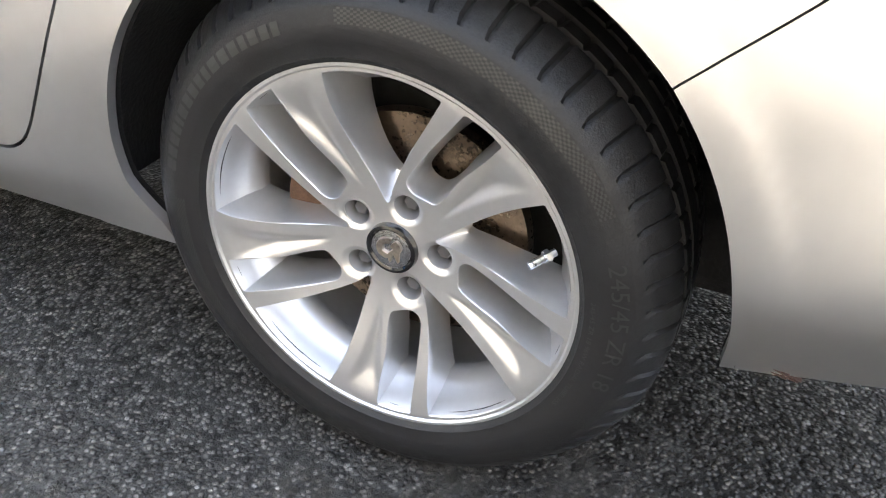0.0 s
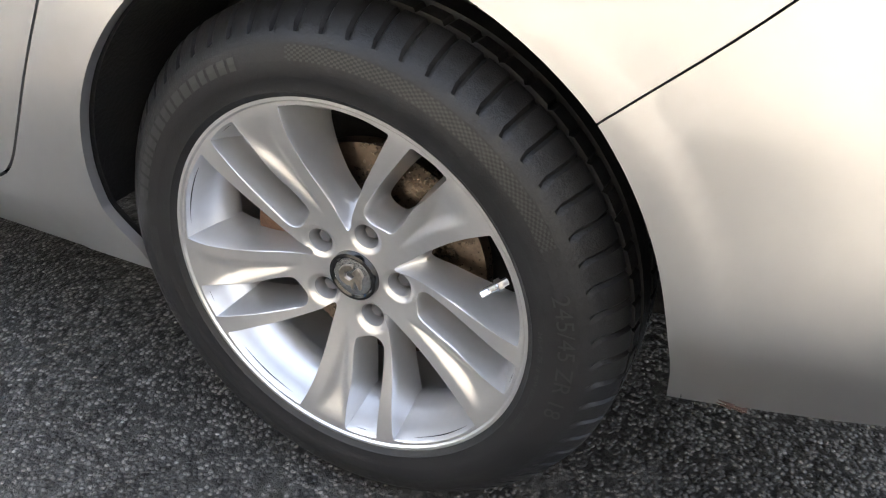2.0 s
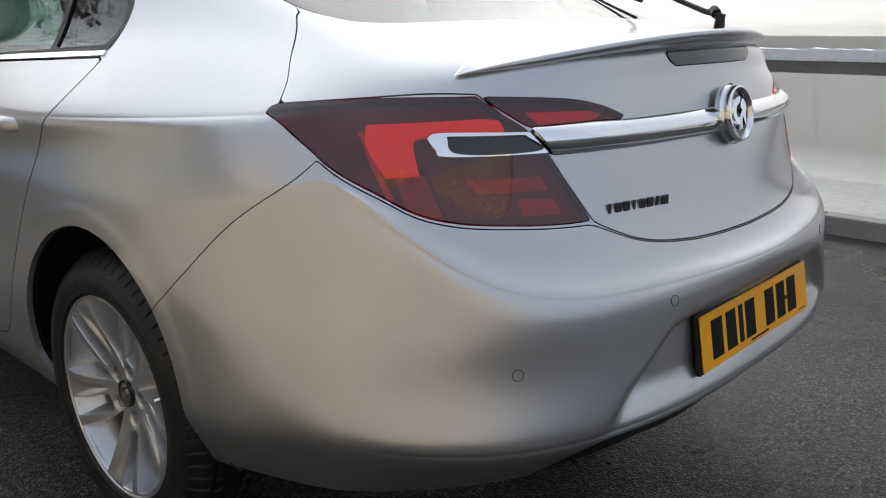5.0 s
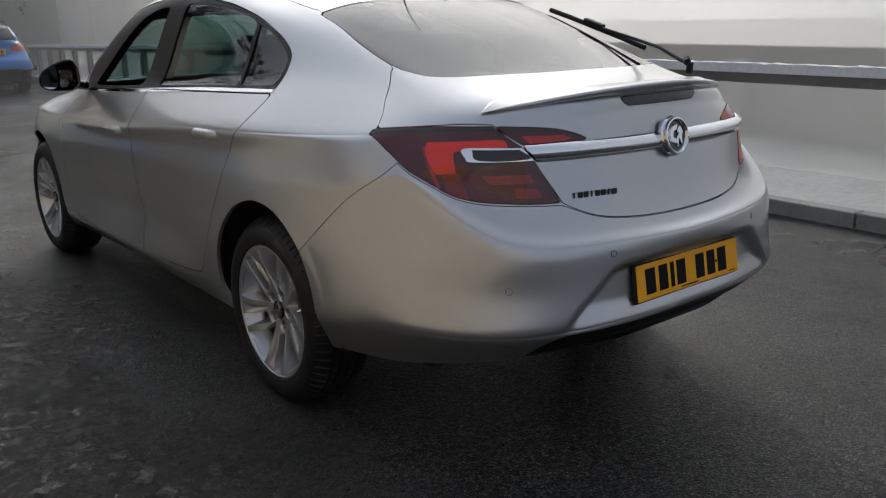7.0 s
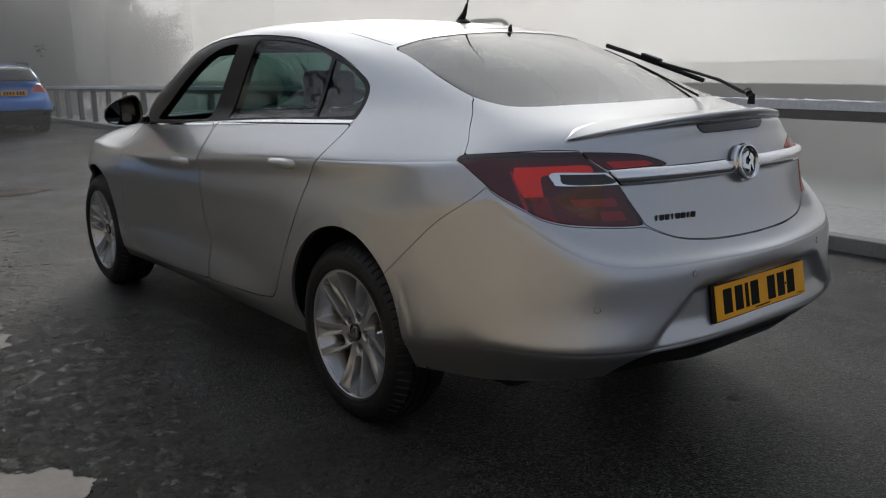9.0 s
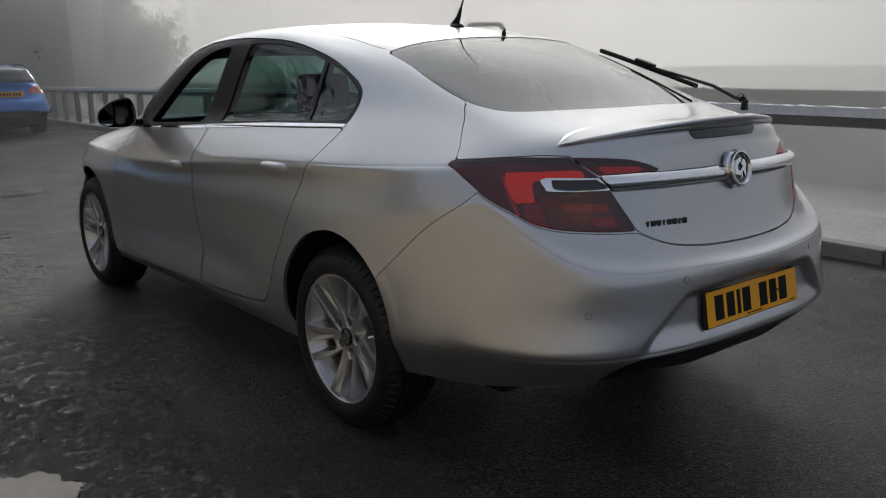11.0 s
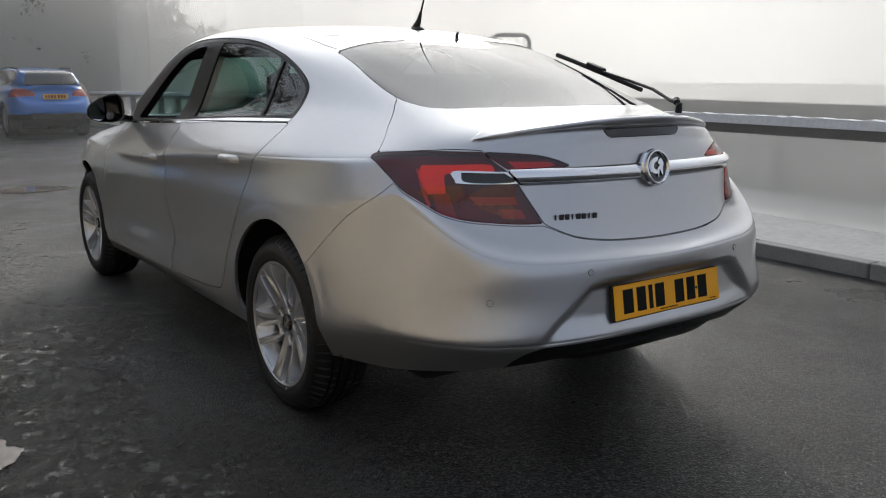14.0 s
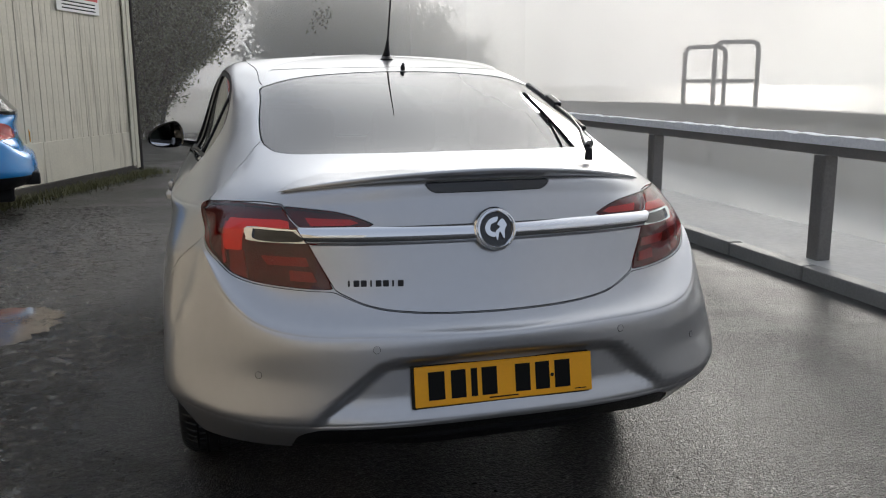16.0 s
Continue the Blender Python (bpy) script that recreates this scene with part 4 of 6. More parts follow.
def wheel_face():
    """The spoked face of the wheel, outside towards +x, turned round the x axis."""
    nr, na = 60, 360
    P = np.zeros((na, nr, 3))
    for i in range(na):
        a = 2 * math.pi * i / na
        for k in range(nr):
            r = 0.031 + (0.2330 - 0.031) * k / (nr - 1)
            P[i, k] = (0, r * math.cos(a), r * math.sin(a))
    rr = np.hypot(P[:, :, 1], P[:, :, 2])
    x = face_x(P[:, :, 1], P[:, :, 2])
    q = P[:, :, 1:].reshape(-1, 2)
    for k in range(5):
        # each broad spoke carries a soft fold along its middle
        mid = outline(polar([(110 + 72 * k, .07), (113 + 72 * k, .12), (112.5 + 72 * k, .18), (111 + 72 * k, .226), (126 + 72 * k, .226), (124 + 72 * k, .15), (118 + 72 * k, .08)]), 6)
        d = -np.asarray(inside_of(mid, q)).reshape(na, nr)
        x -= 0.0075 * smooth01(d / 0.017) * smooth01((rr - 0.075) / 0.04) * smooth01((0.228 - rr) / 0.05)
        lug = np.hypot(P[:, :, 1] - LUG_R * math.cos(radians(LUG + 72 * k)), P[:, :, 2] - LUG_R * math.sin(radians(LUG + 72 * k)))
        x -= 0.0045 * smooth01((0.024 - lug) / 0.008)
    P[:, :, 0] = x
    N = sheet_normals(P)
    if N[:, :, 0].mean() < 0:
        N = -N
    faces = []
    for i in range(na):
        j = (i + 1) % na
        for k in range(nr - 1):
            faces.append((i * nr + k, i * nr + k + 1, j * nr + k + 1, j * nr + k))
    a, b, c = (Vector(P.reshape(-1, 3)[f]) for f in faces[0][:3])
    if (b - a).cross(c - a).x < 0:
        faces = [f[::-1] for f in faces]
    sk = Skin(P.reshape(-1, 3), N.reshape(-1, 3), [0.0] * (na * nr), faces)
    rest = sk.faces
    for k in range(5):
        for pts in (BIG, SLOT):
            poly = outline(polar([(p[0] + 72 * k, p[1], *p[4:]) for p in pts]), 6)
            _, rest = sk.carve(rest, lambda p, s: inside_of(poly, p[:, 1:3]), 0.0)
        ca, sa = LUG_R * math.cos(radians(LUG + 72 * k)), LUG_R * math.sin(radians(LUG + 72 * k))
        _, rest = sk.carve(rest, lambda p, s: np.hypot(p[:, 1] - ca, p[:, 2] - sa) - 0.0160, 0.0)
    return sk, rest


def spoke_walls():
    """Rounded ridge, leaning wall and straight back wall round every opening of the wheel."""
    bm = bmesh.new()
    for k in range(5):
        for pts in (BIG, SLOT):
            o = np.array(outline(polar([(p[0] + 72 * k, p[1], *p[4:]) for p in pts]), 6))
            h = np.array(outline(polar([(p[2] + 72 * k, p[3], *p[4:]) for p in pts]), 6))
            d = h - o
            ln = np.linalg.norm(d, axis=1)[:, None] + 1e-9
            d = d / ln
            x0 = face_x(o[:, 0], o[:, 1])
            rows = []
            for t, dx in ((0.0, 0.0002), (0.0007, -0.0006), (0.0012, -0.0016)):
                rows.append([bm.verts.new((x0[i] + dx, *(o[i] + d[i] * min(t, ln[i, 0] * .4)))) for i in range(len(o))])
            for t, w in ((0.22, 0.34), (0.55, 0.70), (1.0, 1.0)):
                rows.append([bm.verts.new((x0[i] - 0.0016 + (-0.054 - x0[i]) * w, *(o[i] + (h[i] - o[i]) * t + d[i] * 0.0012 * (1 - t)))) for i in range(len(o))])
            rows.append([bm.verts.new((-0.070, *p)) for p in h])
            for a, b in zip(rows, rows[1:]):
                for i in range(len(a)):
                    j = (i + 1) % len(a)
                    bm.faces.new((a[i], a[j], b[j], b[i]))
    bmesh.ops.recalc_face_normals(bm, faces=bm.faces)
    return bm


def tyre_mesh():
    prof = [(.226, -.002), (.236, .006), (.2445, .0120), (.246, .0140), (.249, .0140), (.262, .0170), (.264, .0176), (.279, .0180), (.281, .0175), (.297, .0140), (.299, .0130), (.308, .0070), (.315, -.0010), (.323, -.0100), (.329, -.0180), (.3335, -.0265), (.3365, -.0330), (.3370, -.0400), (.3300, -.0405), (.3300, -.0475), (.3380, -.0480), (.3388, -.0700), (.3310, -.0705), (.3310, -.0790), (.3390, -.0795), (.3390, -.1100), (.3310, -.1105), (.3310, -.1190), (.3388, -.1195), (.3380, -.1420), (.3300, -.1425), (.3300, -.1495), (.3370, -.15), (.3345, -.172), (.326, -.196), (.300, -.216), (.262, -.212), (.226, -.190)]
    steps = 64 * 8
    bm = bmesh.new()
    rows = []
    for k in range(steps):
        a = 2 * math.pi * k / steps
        row = []
        for i, (r, x) in enumerate(prof):
            cut = 0.0
            if 12 <= i <= 17 or 32 <= i <= 34:
                cut = 0.005 if k % 8 == 0 else 0.0
            elif 20 <= i <= 21 or 28 <= i <= 29:
                cut = 0.004 if (k + 3) % 8 == 0 else 0.0
            sw = 0.10 * (x + 0.095) if i > 11 else 0
            row.append(bm.verts.new((x, (r - cut) * math.cos(a + sw), (r - cut) * math.sin(a + sw))))
        rows.append(row)
    for k in range(steps):
        a, b = rows[k], rows[(k + 1) % steps]
        for i in range(len(prof) - 1):
            bm.faces.new((a[i], a[i + 1], b[i + 1], b[i]))
    return bm


def sidewall_x(r):
    """How far the sidewall stands out at a radius."""
    pts = [(.2445, .0120), (.249, .0140), (.262, .0170), (.279, .0180), (.297, .0140), (.308, .0070), (.315, -.0010)]
    for (a, xa), (b, xb) in zip(pts, pts[1:]):
        if r <= b:
            return xa + (xb - xa) * (r - a) / (b - a)
    return pts[-1][1]


def knit_band(r0, r1, a0, a1):
    """A band of small raised chequers moulded into the sidewall."""
    bm = bmesh.new()
    nr = 7
    dr = (r1 - r0) / nr
    na = int(radians(a1 - a0) * (r0 + r1) / 2 / (dr * 1.6))
    da = radians(a1 - a0) / na
    for i in range(na):
        for k in range(nr):
            if (i + k) % 2:
                continue
            vs = []
            for aa, rr in ((i, k), (i + 1, k), (i + 1, k + 1), (i, k + 1)):
                a, r = radians(a0) + aa * da, r0 + rr * dr
                vs.append(bm.verts.new((sidewall_x(r) + 0.0006, r * math.cos(a), r * math.sin(a))))
            bm.faces.new(vs)
    return bm


def flat_text(body, size):
    cu = bpy.data.curves.new("lettering", "FONT")
    cu.body, cu.size, cu.align_x = body, size, "LEFT"
    tmp = bpy.data.objects.new("lettering", cu)
    scene.collection.objects.link(tmp)
    dg = bpy.context.evaluated_depsgraph_get()
    me = tmp.evaluated_get(dg).to_mesh()
    vs = [tuple(v.co) for v in me.vertices]
    fs = [tuple(p.vertices) for p in me.polygons]
    tmp.evaluated_get(dg).to_mesh_clear()
    bpy.data.objects.remove(tmp)
    bpy.data.curves.remove(cu)
    return vs, fs


def bent_text(body, size, r, a0, wide=1.0):
    """Lettering that runs clockwise round the sidewall from the angle a0."""
    vs, fs = flat_text(body, size)
    bm = bmesh.new()
    out = []
    for x, y, _ in vs:
        a, rr = radians(a0) - x * wide / r, r + y
        out.append(bm.verts.new((sidewall_x(rr) + 0.0012, rr * math.cos(a), rr * math.sin(a))))
    for f in fs:
        try:
            bm.faces.new([out[i] for i in f])
        except ValueError:
            pass
    return bm


MOULD = pbr("moulded_rubber_mark", (0.019, 0.019, 0.020), 0.42)
DISC = pbr("worn_brake_disc", (0.13, 0.10, 0.075), 0.30, 0.9, var=0.4, scale=18, rough_var=0.12)
# darker copy of the alloy: shade inside the bolt wells put into the colour
WELL_SHADE = pbr("shaded_alloy", (0.30, 0.30, 0.31), 0.45, 0.6)
BOLT = pbr("wheel_bolt_steel", (0.30, 0.30, 0.31), 0.3, 0.9)
KNIT = pbr("moulded_rubber_knit", (0.021, 0.021, 0.022), 0.42)
wheel_sk, wheel_faces = wheel_face()


def build_wheel():
    hub = new("wheel")
    hub.empty_display_size = 0.1
    rim = wheel_sk.panel("rim", wheel_faces, ALLOY, hub, "silver alloy wheel with five twin spokes", depth=0.002)
    part("spoke_wall", spoke_walls(), ALLOY, rim, "silver spoke sides", True, 42)
    part("rim_barrel", lathe([(.2290, -.034), (.2300, -.004), (.2325, .0050), (.2355, .0085), (.2390, .0085), (.2405, .004), (.2395, -.004), (.2335, -.006)], 120), ALLOY, rim, smooth=True)
    part("rim_inside", lathe([(.2320, -.004), (.2300, -.020), (.2230, -.050), (.2120, -.085), (.2070, -.12), (.2050, -.20)], 96), ALLOY, rim, "silver inside of the rim", True)
    tyre = part("tyre", tyre_mesh(), RUBBER, hub, "black tyre with wet tread", True, 28)
    for r0, r1, a0, a1 in ((.281, .297, 28, 98), (.2655, .279, 176, 236)):
        part("sidewall_knit", knit_band(r0, r1, a0, a1), KNIT, tyre, "fine knit pattern")
    a = 168.0
    for k, wd in enumerate((.015, .014, .013, .010, .007, .014, .013, .013, .012, .010, .015, .014, .013, .010, .013, .012, .010)):
        bm = bmesh.new()
        n = 4
        lo = []
        for i in range(n + 1):
            t = radians(a) - i / n * wd / 0.285
            lo.append([bm.verts.new((sidewall_x(r) + 0.0010, r * math.cos(t), r * math.sin(t))) for r in (.276, .283, .2905)])
        for p, q in zip(lo, lo[1:]):
            for i in range(2):
                bm.faces.new((p[i], p[i + 1], q[i + 1], q[i]))
        part("name_bar", bm, MOULD, tyre, "raised bar")
        a -= math.degrees((wd + 0.0045) / 0.285)
    part("size_lettering", bent_text("245/45 ZR 18", 0.026, .276, 18, 1.12), MOULD, tyre, "raised size lettering")
    part("small_lettering", bent_text("245/45 ZR 18 96W RADIAL TUBELESS", 0.0078, .2535, 8, 1.25), KNIT, tyre, "small raised lettering")
    cap = part("centre_cap", lathe([(0.0, -.0230), (.020, -.0225), (.0255, -.0235), (.0262, -.029)], 40), CHROME, hub, "chrome emblem in a black centre cap", True)
    part("cap_ring", lathe([(.0258, -.0237), (.0285, -.0215), (.0322, -.0225), (.0335, -.031), (.033, -.046)], 48), GLOSS_BLACK, cap, "black ring", True)
    bm = emblem(0.021, 0.003)
    bm.transform(Matrix.Translation((-.0229, 0, 0)))
    part("cap_emblem", bm, STEEL, cap, "plain emblem")
    for k in range(5):
        ang = radians(LUG + 72 * k)
        m = Matrix.Translation((0, LUG_R * math.cos(ang), LUG_R * math.sin(ang)))
        part("bolt_well", lathe([(.0166, -.0325), (.0154, -.0345), (.0140, -.062), (0.0, -.062)], 24, m), WELL_SHADE, hub, "bolt well with its shade in the colour", True)
        part("wheel_bolt", lathe([(0.0, -.043), (.0082, -.043), (.0102, -.046), (.0102, -.064)], 6, m), BOLT, hub, "steel wheel bolt")
    a = radians(15)
    root = Vector((-.030, .203 * math.cos(a), .203 * math.sin(a)))
    tip = Vector((-.004, .181 * math.cos(a - .02), .181 * math.sin(a - .02)))
    valve = part("valve", tube([root, root.lerp(tip, .45), tip], 0.0048, 10), CHROME, hub, "steel valve with a cap", True)
    part("valve_nut", tube([root.lerp(tip, .22), root.lerp(tip, .40)], 0.0078, 6), CHROME, valve)
    part("brake_disc", lathe([(.062, -.070), (.075, -.072), (.085, -.084), (.150, -.084), (.150, -.104), (.08, -.104)], 72), DISC, hub, "worn brown steel brake disc", True)
    part("hub_carrier", lathe([(0.0, -.060), (.070, -.060), (.074, -.078), (.074, -.16), (0.0, -.17)], 40), RUST, hub, "dark rusty hub", True)
    part("brake_caliper", lathe([(.105, -.060), (.163, -.060), (.168, -.125), (.105, -.125), (.105, -.060)], 12, None, radians(150), radians(50)), RUST, hub, "rusty brake caliper", True)
    part("back_plate", lathe([(.05, -.150), (.200, -.150)], 40), LINER, hub, "dark splash shield")
    return hub


rear_left = build_wheel()
rear_left.parent = car
rear_left.matrix_basis = pose(-TRACK, 0, HUB_Z, 0, 0, 180)
front_left = copy_thing(rear_left, pose(-TRACK - 0.012, AXLE_F, HUB_Z, 0, 0, 180) @ pose(0, 0, 0, 40, 0, 0))
rear_right = copy_thing(rear_left, pose(TRACK, 0, HUB_Z))
front_right = copy_thing(rear_left, pose(TRACK, AXLE_F, HUB_Z, 25, 0, 0))

# ---- cabin ----
def seat_at(x, y, rear=False):
    wd = 0.26 if not rear else 0.62
    back = part("seat_back", box((x - wd, y - .10, .50), (x + wd, y + .08, 1.08), 0.06, 3, Matrix.Translation((0, y, .5)) @ Matrix.Rotation(radians(14), 4, "X") @ Matrix.Translation((0, -y, -.5))), SEAT, car, "dark seat back", True)
    part("seat_cushion", box((x - wd, y, .38), (x + wd, y + .52, .54), 0.05, 3), SEAT, car, "dark seat cushion", True)
    for dx in ((0,) if not rear else (-.40, .0, .40)):
        part("headrest", box((x + dx - .125, y - .24, 1.10), (x + dx + .125, y - .15, 1.27), 0.04, 3), SEAT, back, "dark headrest", True)


seat_at(-.37, 1.10)
seat_at(.37, 1.10)
seat_at(0, .28, True)
part("dashboard", box((-.72, 2.0, .72), (.72, 2.40, .985), 0.08, 3), SEAT, car, "dark dashboard", True)
part("parcel_shelf", box((-.56, -.55, .98), (.56, .12, 1.0), 0.005, 1), SEAT, car, "dark parcel shelf")
ring = [(.37 + .19 * math.cos(t), 1.82 + .07 * math.sin(t), .97 + .175 * math.sin(t)) for t in [2 * math.pi * k / 32 for k in range(32)]]
part("steering_wheel", tube(ring, 0.016, 8, closed=True), SEAT, car, "dark steering wheel", True)

# ---- other parked cars ----
GLASS_DARK = pbr("dark_car_glass", (0.010, 0.012, 0.013), 0.06, coat=0.6)
CAR_RED = pbr("red_lamp_cover", (0.35, 0.015, 0.012), 0.12, coat=0.8)
SIMPLE_ALLOY = pbr("plain_alloy", (0.45, 0.45, 0.46), 0.35, 0.8)


def plain_wheel(r, wd):
    hub = new("wheel")
    tyre = part("tyre", lathe([(r * .66, -.01), (r * .72, .012), (r * .86, .02), (r * .96, .008), (r, -.03), (r, -wd + .03), (r * .96, -wd), (r * .66, -wd)], 48), RUBBER, hub, "black tyre", True)
    rim = part("rim", lathe([(0, .002), (r * .16, .002), (r * .18, -.012), (r * .20, -.02)], 24), SIMPLE_ALLOY, hub, "silver alloy wheel", True)
    for k in range(10):
        a = 2 * math.pi * k / 10
        m = Matrix.Rotation(a, 4, "X")
        part("spoke", box((-.022, r * .15, -.012), (-.002, r * .64, .012), .004, 1, m), SIMPLE_ALLOY, rim)
    part("rim_edge", lathe([(r * .62, -.03), (r * .63, 0), (r * .68, .004), (r * .69, -.01)], 48), SIMPLE_ALLOY, rim, smooth=True)
    part("brake_disc", lathe([(0, -.06), (r * .5, -.06)], 24), RUST, hub, "dark brake disc")
    return hub


def hatchback(name, label, paint, at, length, height, width, tail, ride):
    """A small hatchback or crossover: the same way of lofting lines, with an upright tail."""
    fy, fz, fw = length / 4.842, height / 1.498, width / 1.862
    shift = [0, 0, 0, .02, .05, .06, .02, -.03, -.22, -.42, -.58, -.30, 0]
    fade = [1, 1, 1, .95, .86, .75, .45, .15, 0, 0, 0, 0, 0]
    net = []
    for ln, sh in zip(LINES, shift):
        row = []
        for (w, y, z), f in zip(ln, fade):
            row.append((-w * fw * (1.0 if sh > -.2 else 1 + .10 * f), y * fy + sh * f * tail, ride + z * fz))
        net.append(row + [(-x, y, z) for x, y, z in row[-2:0:-1]])
    P = spline_sheet(net, [7] * 24, [5] * 12)
    N = sheet_normals(P)
    nu, nv = P.shape[:2]
    N[:, -1] = (0, 0, 1)
    if ((N * (P - np.array((0, 1.2, .7)))).sum(2) > 0).sum() < nu * nv / 2:
        N = -N
        order = -1
    else:
        order = 1
    faces = [((i * nv + k), ((i + 1) % nu) * nv + k, ((i + 1) % nu) * nv + k + 1, i * nv + k + 1)[::order] for i in range(nu) for k in range(nv - 1)]
    sk = Skin(P.reshape(-1, 3), N.reshape(-1, 3), [0.0] * (nu * nv), faces)
    root = tagged(new(name), label, "car")
    rest = sk.faces
    hz, fr = ride + .335 * fz, 2.737 * fy

    def arch(p, s):
        d = np.minimum(np.hypot(p[:, 1], p[:, 2] - hz), np.hypot(p[:, 1] - fr, p[:, 2] - hz)) - .40 * fz
        return np.where(np.abs(p[:, 0]) > .5, d, 9.0)
    _, rest = sk.carve(rest, arch, 0.0)
    H = lambda z: ride + z * fz
    dlo_pts = [(2.06 * fy, H(1.02), 1), (.10 * fy, H(1.10), 1), (-.25 * tail, H(1.15)), (-.22 * tail, H(1.30)), (.10 * fy, H(1.40)), (.84 * fy, H(1.425)), (1.30 * fy, H(1.38)), (1.75 * fy, H(1.20))]
    glass, rest = sk.carve(rest, side_line(dlo_pts, .55 * fw), 0.001)
    back_pts = [(-.1, H(1.10), 1), (.50 * fw, H(1.10)), (.58 * fw, H(1.14)), (.53 * fw, H(1.30)), (.48 * fw, H(1.39)), (.40 * fw, H(1.405)), (-.1, H(1.415), 1)]
    back_poly = outline(back_pts)
    back, rest = sk.carve(rest, lambda p, s: np.where(p[:, 1] < .45 * fy, inside_of(back_poly, np.stack([np.abs(p[:, 0]), p[:, 2]], 1)), 9.0), 0.001)
    front_pts = [(-.1, 2.52 * fy, 1), (.5 * fw, 2.35 * fy), (.64 * fw, 2.05 * fy), (.55 * fw, 1.60 * fy), (-.1, 1.66 * fy, 1)]
    screen_f, rest = sk.carve(rest, top_line(front_pts, H(.99)), 0.001)
    lamp_pts = [(.40 * fw, H(.86), 1), (.95 * fw, H(.84), 1), (.95 * fw, H(1.0), 1), (.62 * fw, H(1.02)), (.42 * fw, H(.95), 1)]
    lamp_poly = outline(lamp_pts)
    lamps, rest = sk.carve(rest, lambda p, s: np.where(p[:, 1] < -.42 * fy, inside_of(lamp_poly, np.stack([np.abs(p[:, 0]), p[:, 2]], 1)), 9.0), 0.001)
    low, rest = sk.carve(rest, lambda p, s: p[:, 2] - H(.47) + .10 * np.clip(p[:, 1], 0, 1), 0.001)
    head_pts = [(3.0 * fy, H(.82), 1), (3.3 * fy, H(.84)), (3.5 * fy, H(.74)), (3.4 * fy, H(.66)), (3.15 * fy, H(.70))]
    heads, rest = sk.carve(rest, lambda p, s: np.where(np.abs(p[:, 0]) > .38 * fw, inside_of(outline(head_pts), p[:, 1:3]), 9.0), 0.001)
    sk.panel("body", rest, paint, root, depth=.012)
    sk.panel("lower_trim", low, BLACK, root, "black plastic lower body", depth=.012)
    sk.panel("rear_window", back, GLASS_DARK, root, "dark rear window", lift=-.003, depth=0)
    sk.panel("windscreen", screen_f, GLASS_DARK, root, "dark windscreen", lift=-.003, depth=0)

    def halves(fs):
        out = [[], []]
        for f in fs:
            out[int(sum(sk.pos[i][0] for i in f) > 0)].append(f)
        return out
    for fs in halves(glass):
        sk.panel("side_windows", fs, GLASS_DARK, root, "dark side windows", lift=-.003, depth=0)
    for fs in halves(lamps):
        sk.panel("tail_lamp", fs, CAR_RED, root, "red tail lamp", lift=.004, depth=.01)
    for fs in halves(heads):
        sk.panel("headlamp", fs, CHROME, root, "clear headlamp", lift=.003, depth=.01)
    yb = P[:, :, 1].min()
    pm = Matrix.Translation((0, yb + .055, H(.80)))
    plate_ob = part("number_plate", box((-.26, -.004, 0), (.26, .004, .11), .002, 1, pm), YELLOW, root, "yellow number plate with black bars")
    for k in range(7):
        x0 = -.22 + .06 * k + (.02 if k > 3 else 0)
        part("character_bar", box((x0, -.0055, .02), (x0 + .04, -.004, .09), 0, 1, pm), INK, plate_ob, "black bar")
    part("underbody", box((-.70 * fw, yb + .25, ride + .2), (.70 * fw, 3.4 * fy, ride + .45), .03), LINER, root, "dark underside")
    part("rear_bumper_trim", box((-.55 * fw, yb - .004, H(.36)), (.55 * fw, yb + .20, H(.50)), .03, 3), BLACK, root, "black bumper trim", True)
    wheel = plain_wheel(hz, .21)
    wheel.parent = root
    wheel.matrix_basis = pose(-.885 * fw, 0, hz, 0, 0, 180)
    for m in (pose(.885 * fw, 0, hz), pose(-.885 * fw, fr, hz, 20, 0, 180), pose(.885 * fw, fr, hz, 50, 0, 0)):
        copy_thing(wheel, m)
    for sx in (-1, 1):
        for cy in (0, fr):
            m = Matrix.Translation((sx * .86 * fw, cy, hz)) @ (Matrix.Rotation(math.pi, 4, "Z") if sx < 0 else Matrix())
            part("arch_liner", lathe([(.41 * fz, 0), (.42 * fz, -.25), (0, -.26)], 24, m, radians(-10), radians(200)), LINER, root, "dark wheel-arch liner", True)
        mir = part("door_mirror", box((-.09, -.05, -.06), (.09, .06, .06), .035, 3, Matrix.Translation((sx * (.99 * fw), 1.80 * fy, H(1.06)))), paint, root, "door mirror", True)
        rail_z = H(1.455)
        if ride > .03:
            part("roof_rail", tube([(sx * .57 * fw, -.25 * fy, H(1.40)), (sx * .60 * fw, -.15 * fy, rail_z), (sx * .62 * fw, .7 * fy, rail_z + .03), (sx * .60 * fw, 1.4 * fy, H(1.40))], .018, 8), BLACK, root, "dark roof rail", True)
    root.matrix_basis = at
    return root


BLUE = pbr("bright_blue_paint", (0.02, 0.16, 0.52), 0.28, 0.25, coat=0.8, var=.03, scale=4)
DARK = pbr("dark_grey_paint", (0.012, 0.013, 0.016), 0.25, 0.2, coat=0.8)
SKY_BLUE = pbr("light_blue_paint", (0.02, 0.22, 0.55), 0.25, 0.2, coat=0.8)
hatchback("blue_crossover", "bright blue crossover parked by the far rail", BLUE, pose(1.89, 18.5, 0, 0, 0, 3), 4.38, 1.52, 1.80, 1.0, .055)
hatchback("dark_hatchback", "dark grey hatchback parked nose out by the fence", DARK, pose(2.85, 22.4, 0, 0, 0, 103), 4.2, 1.45, 1.75, 1.0, 0.0)
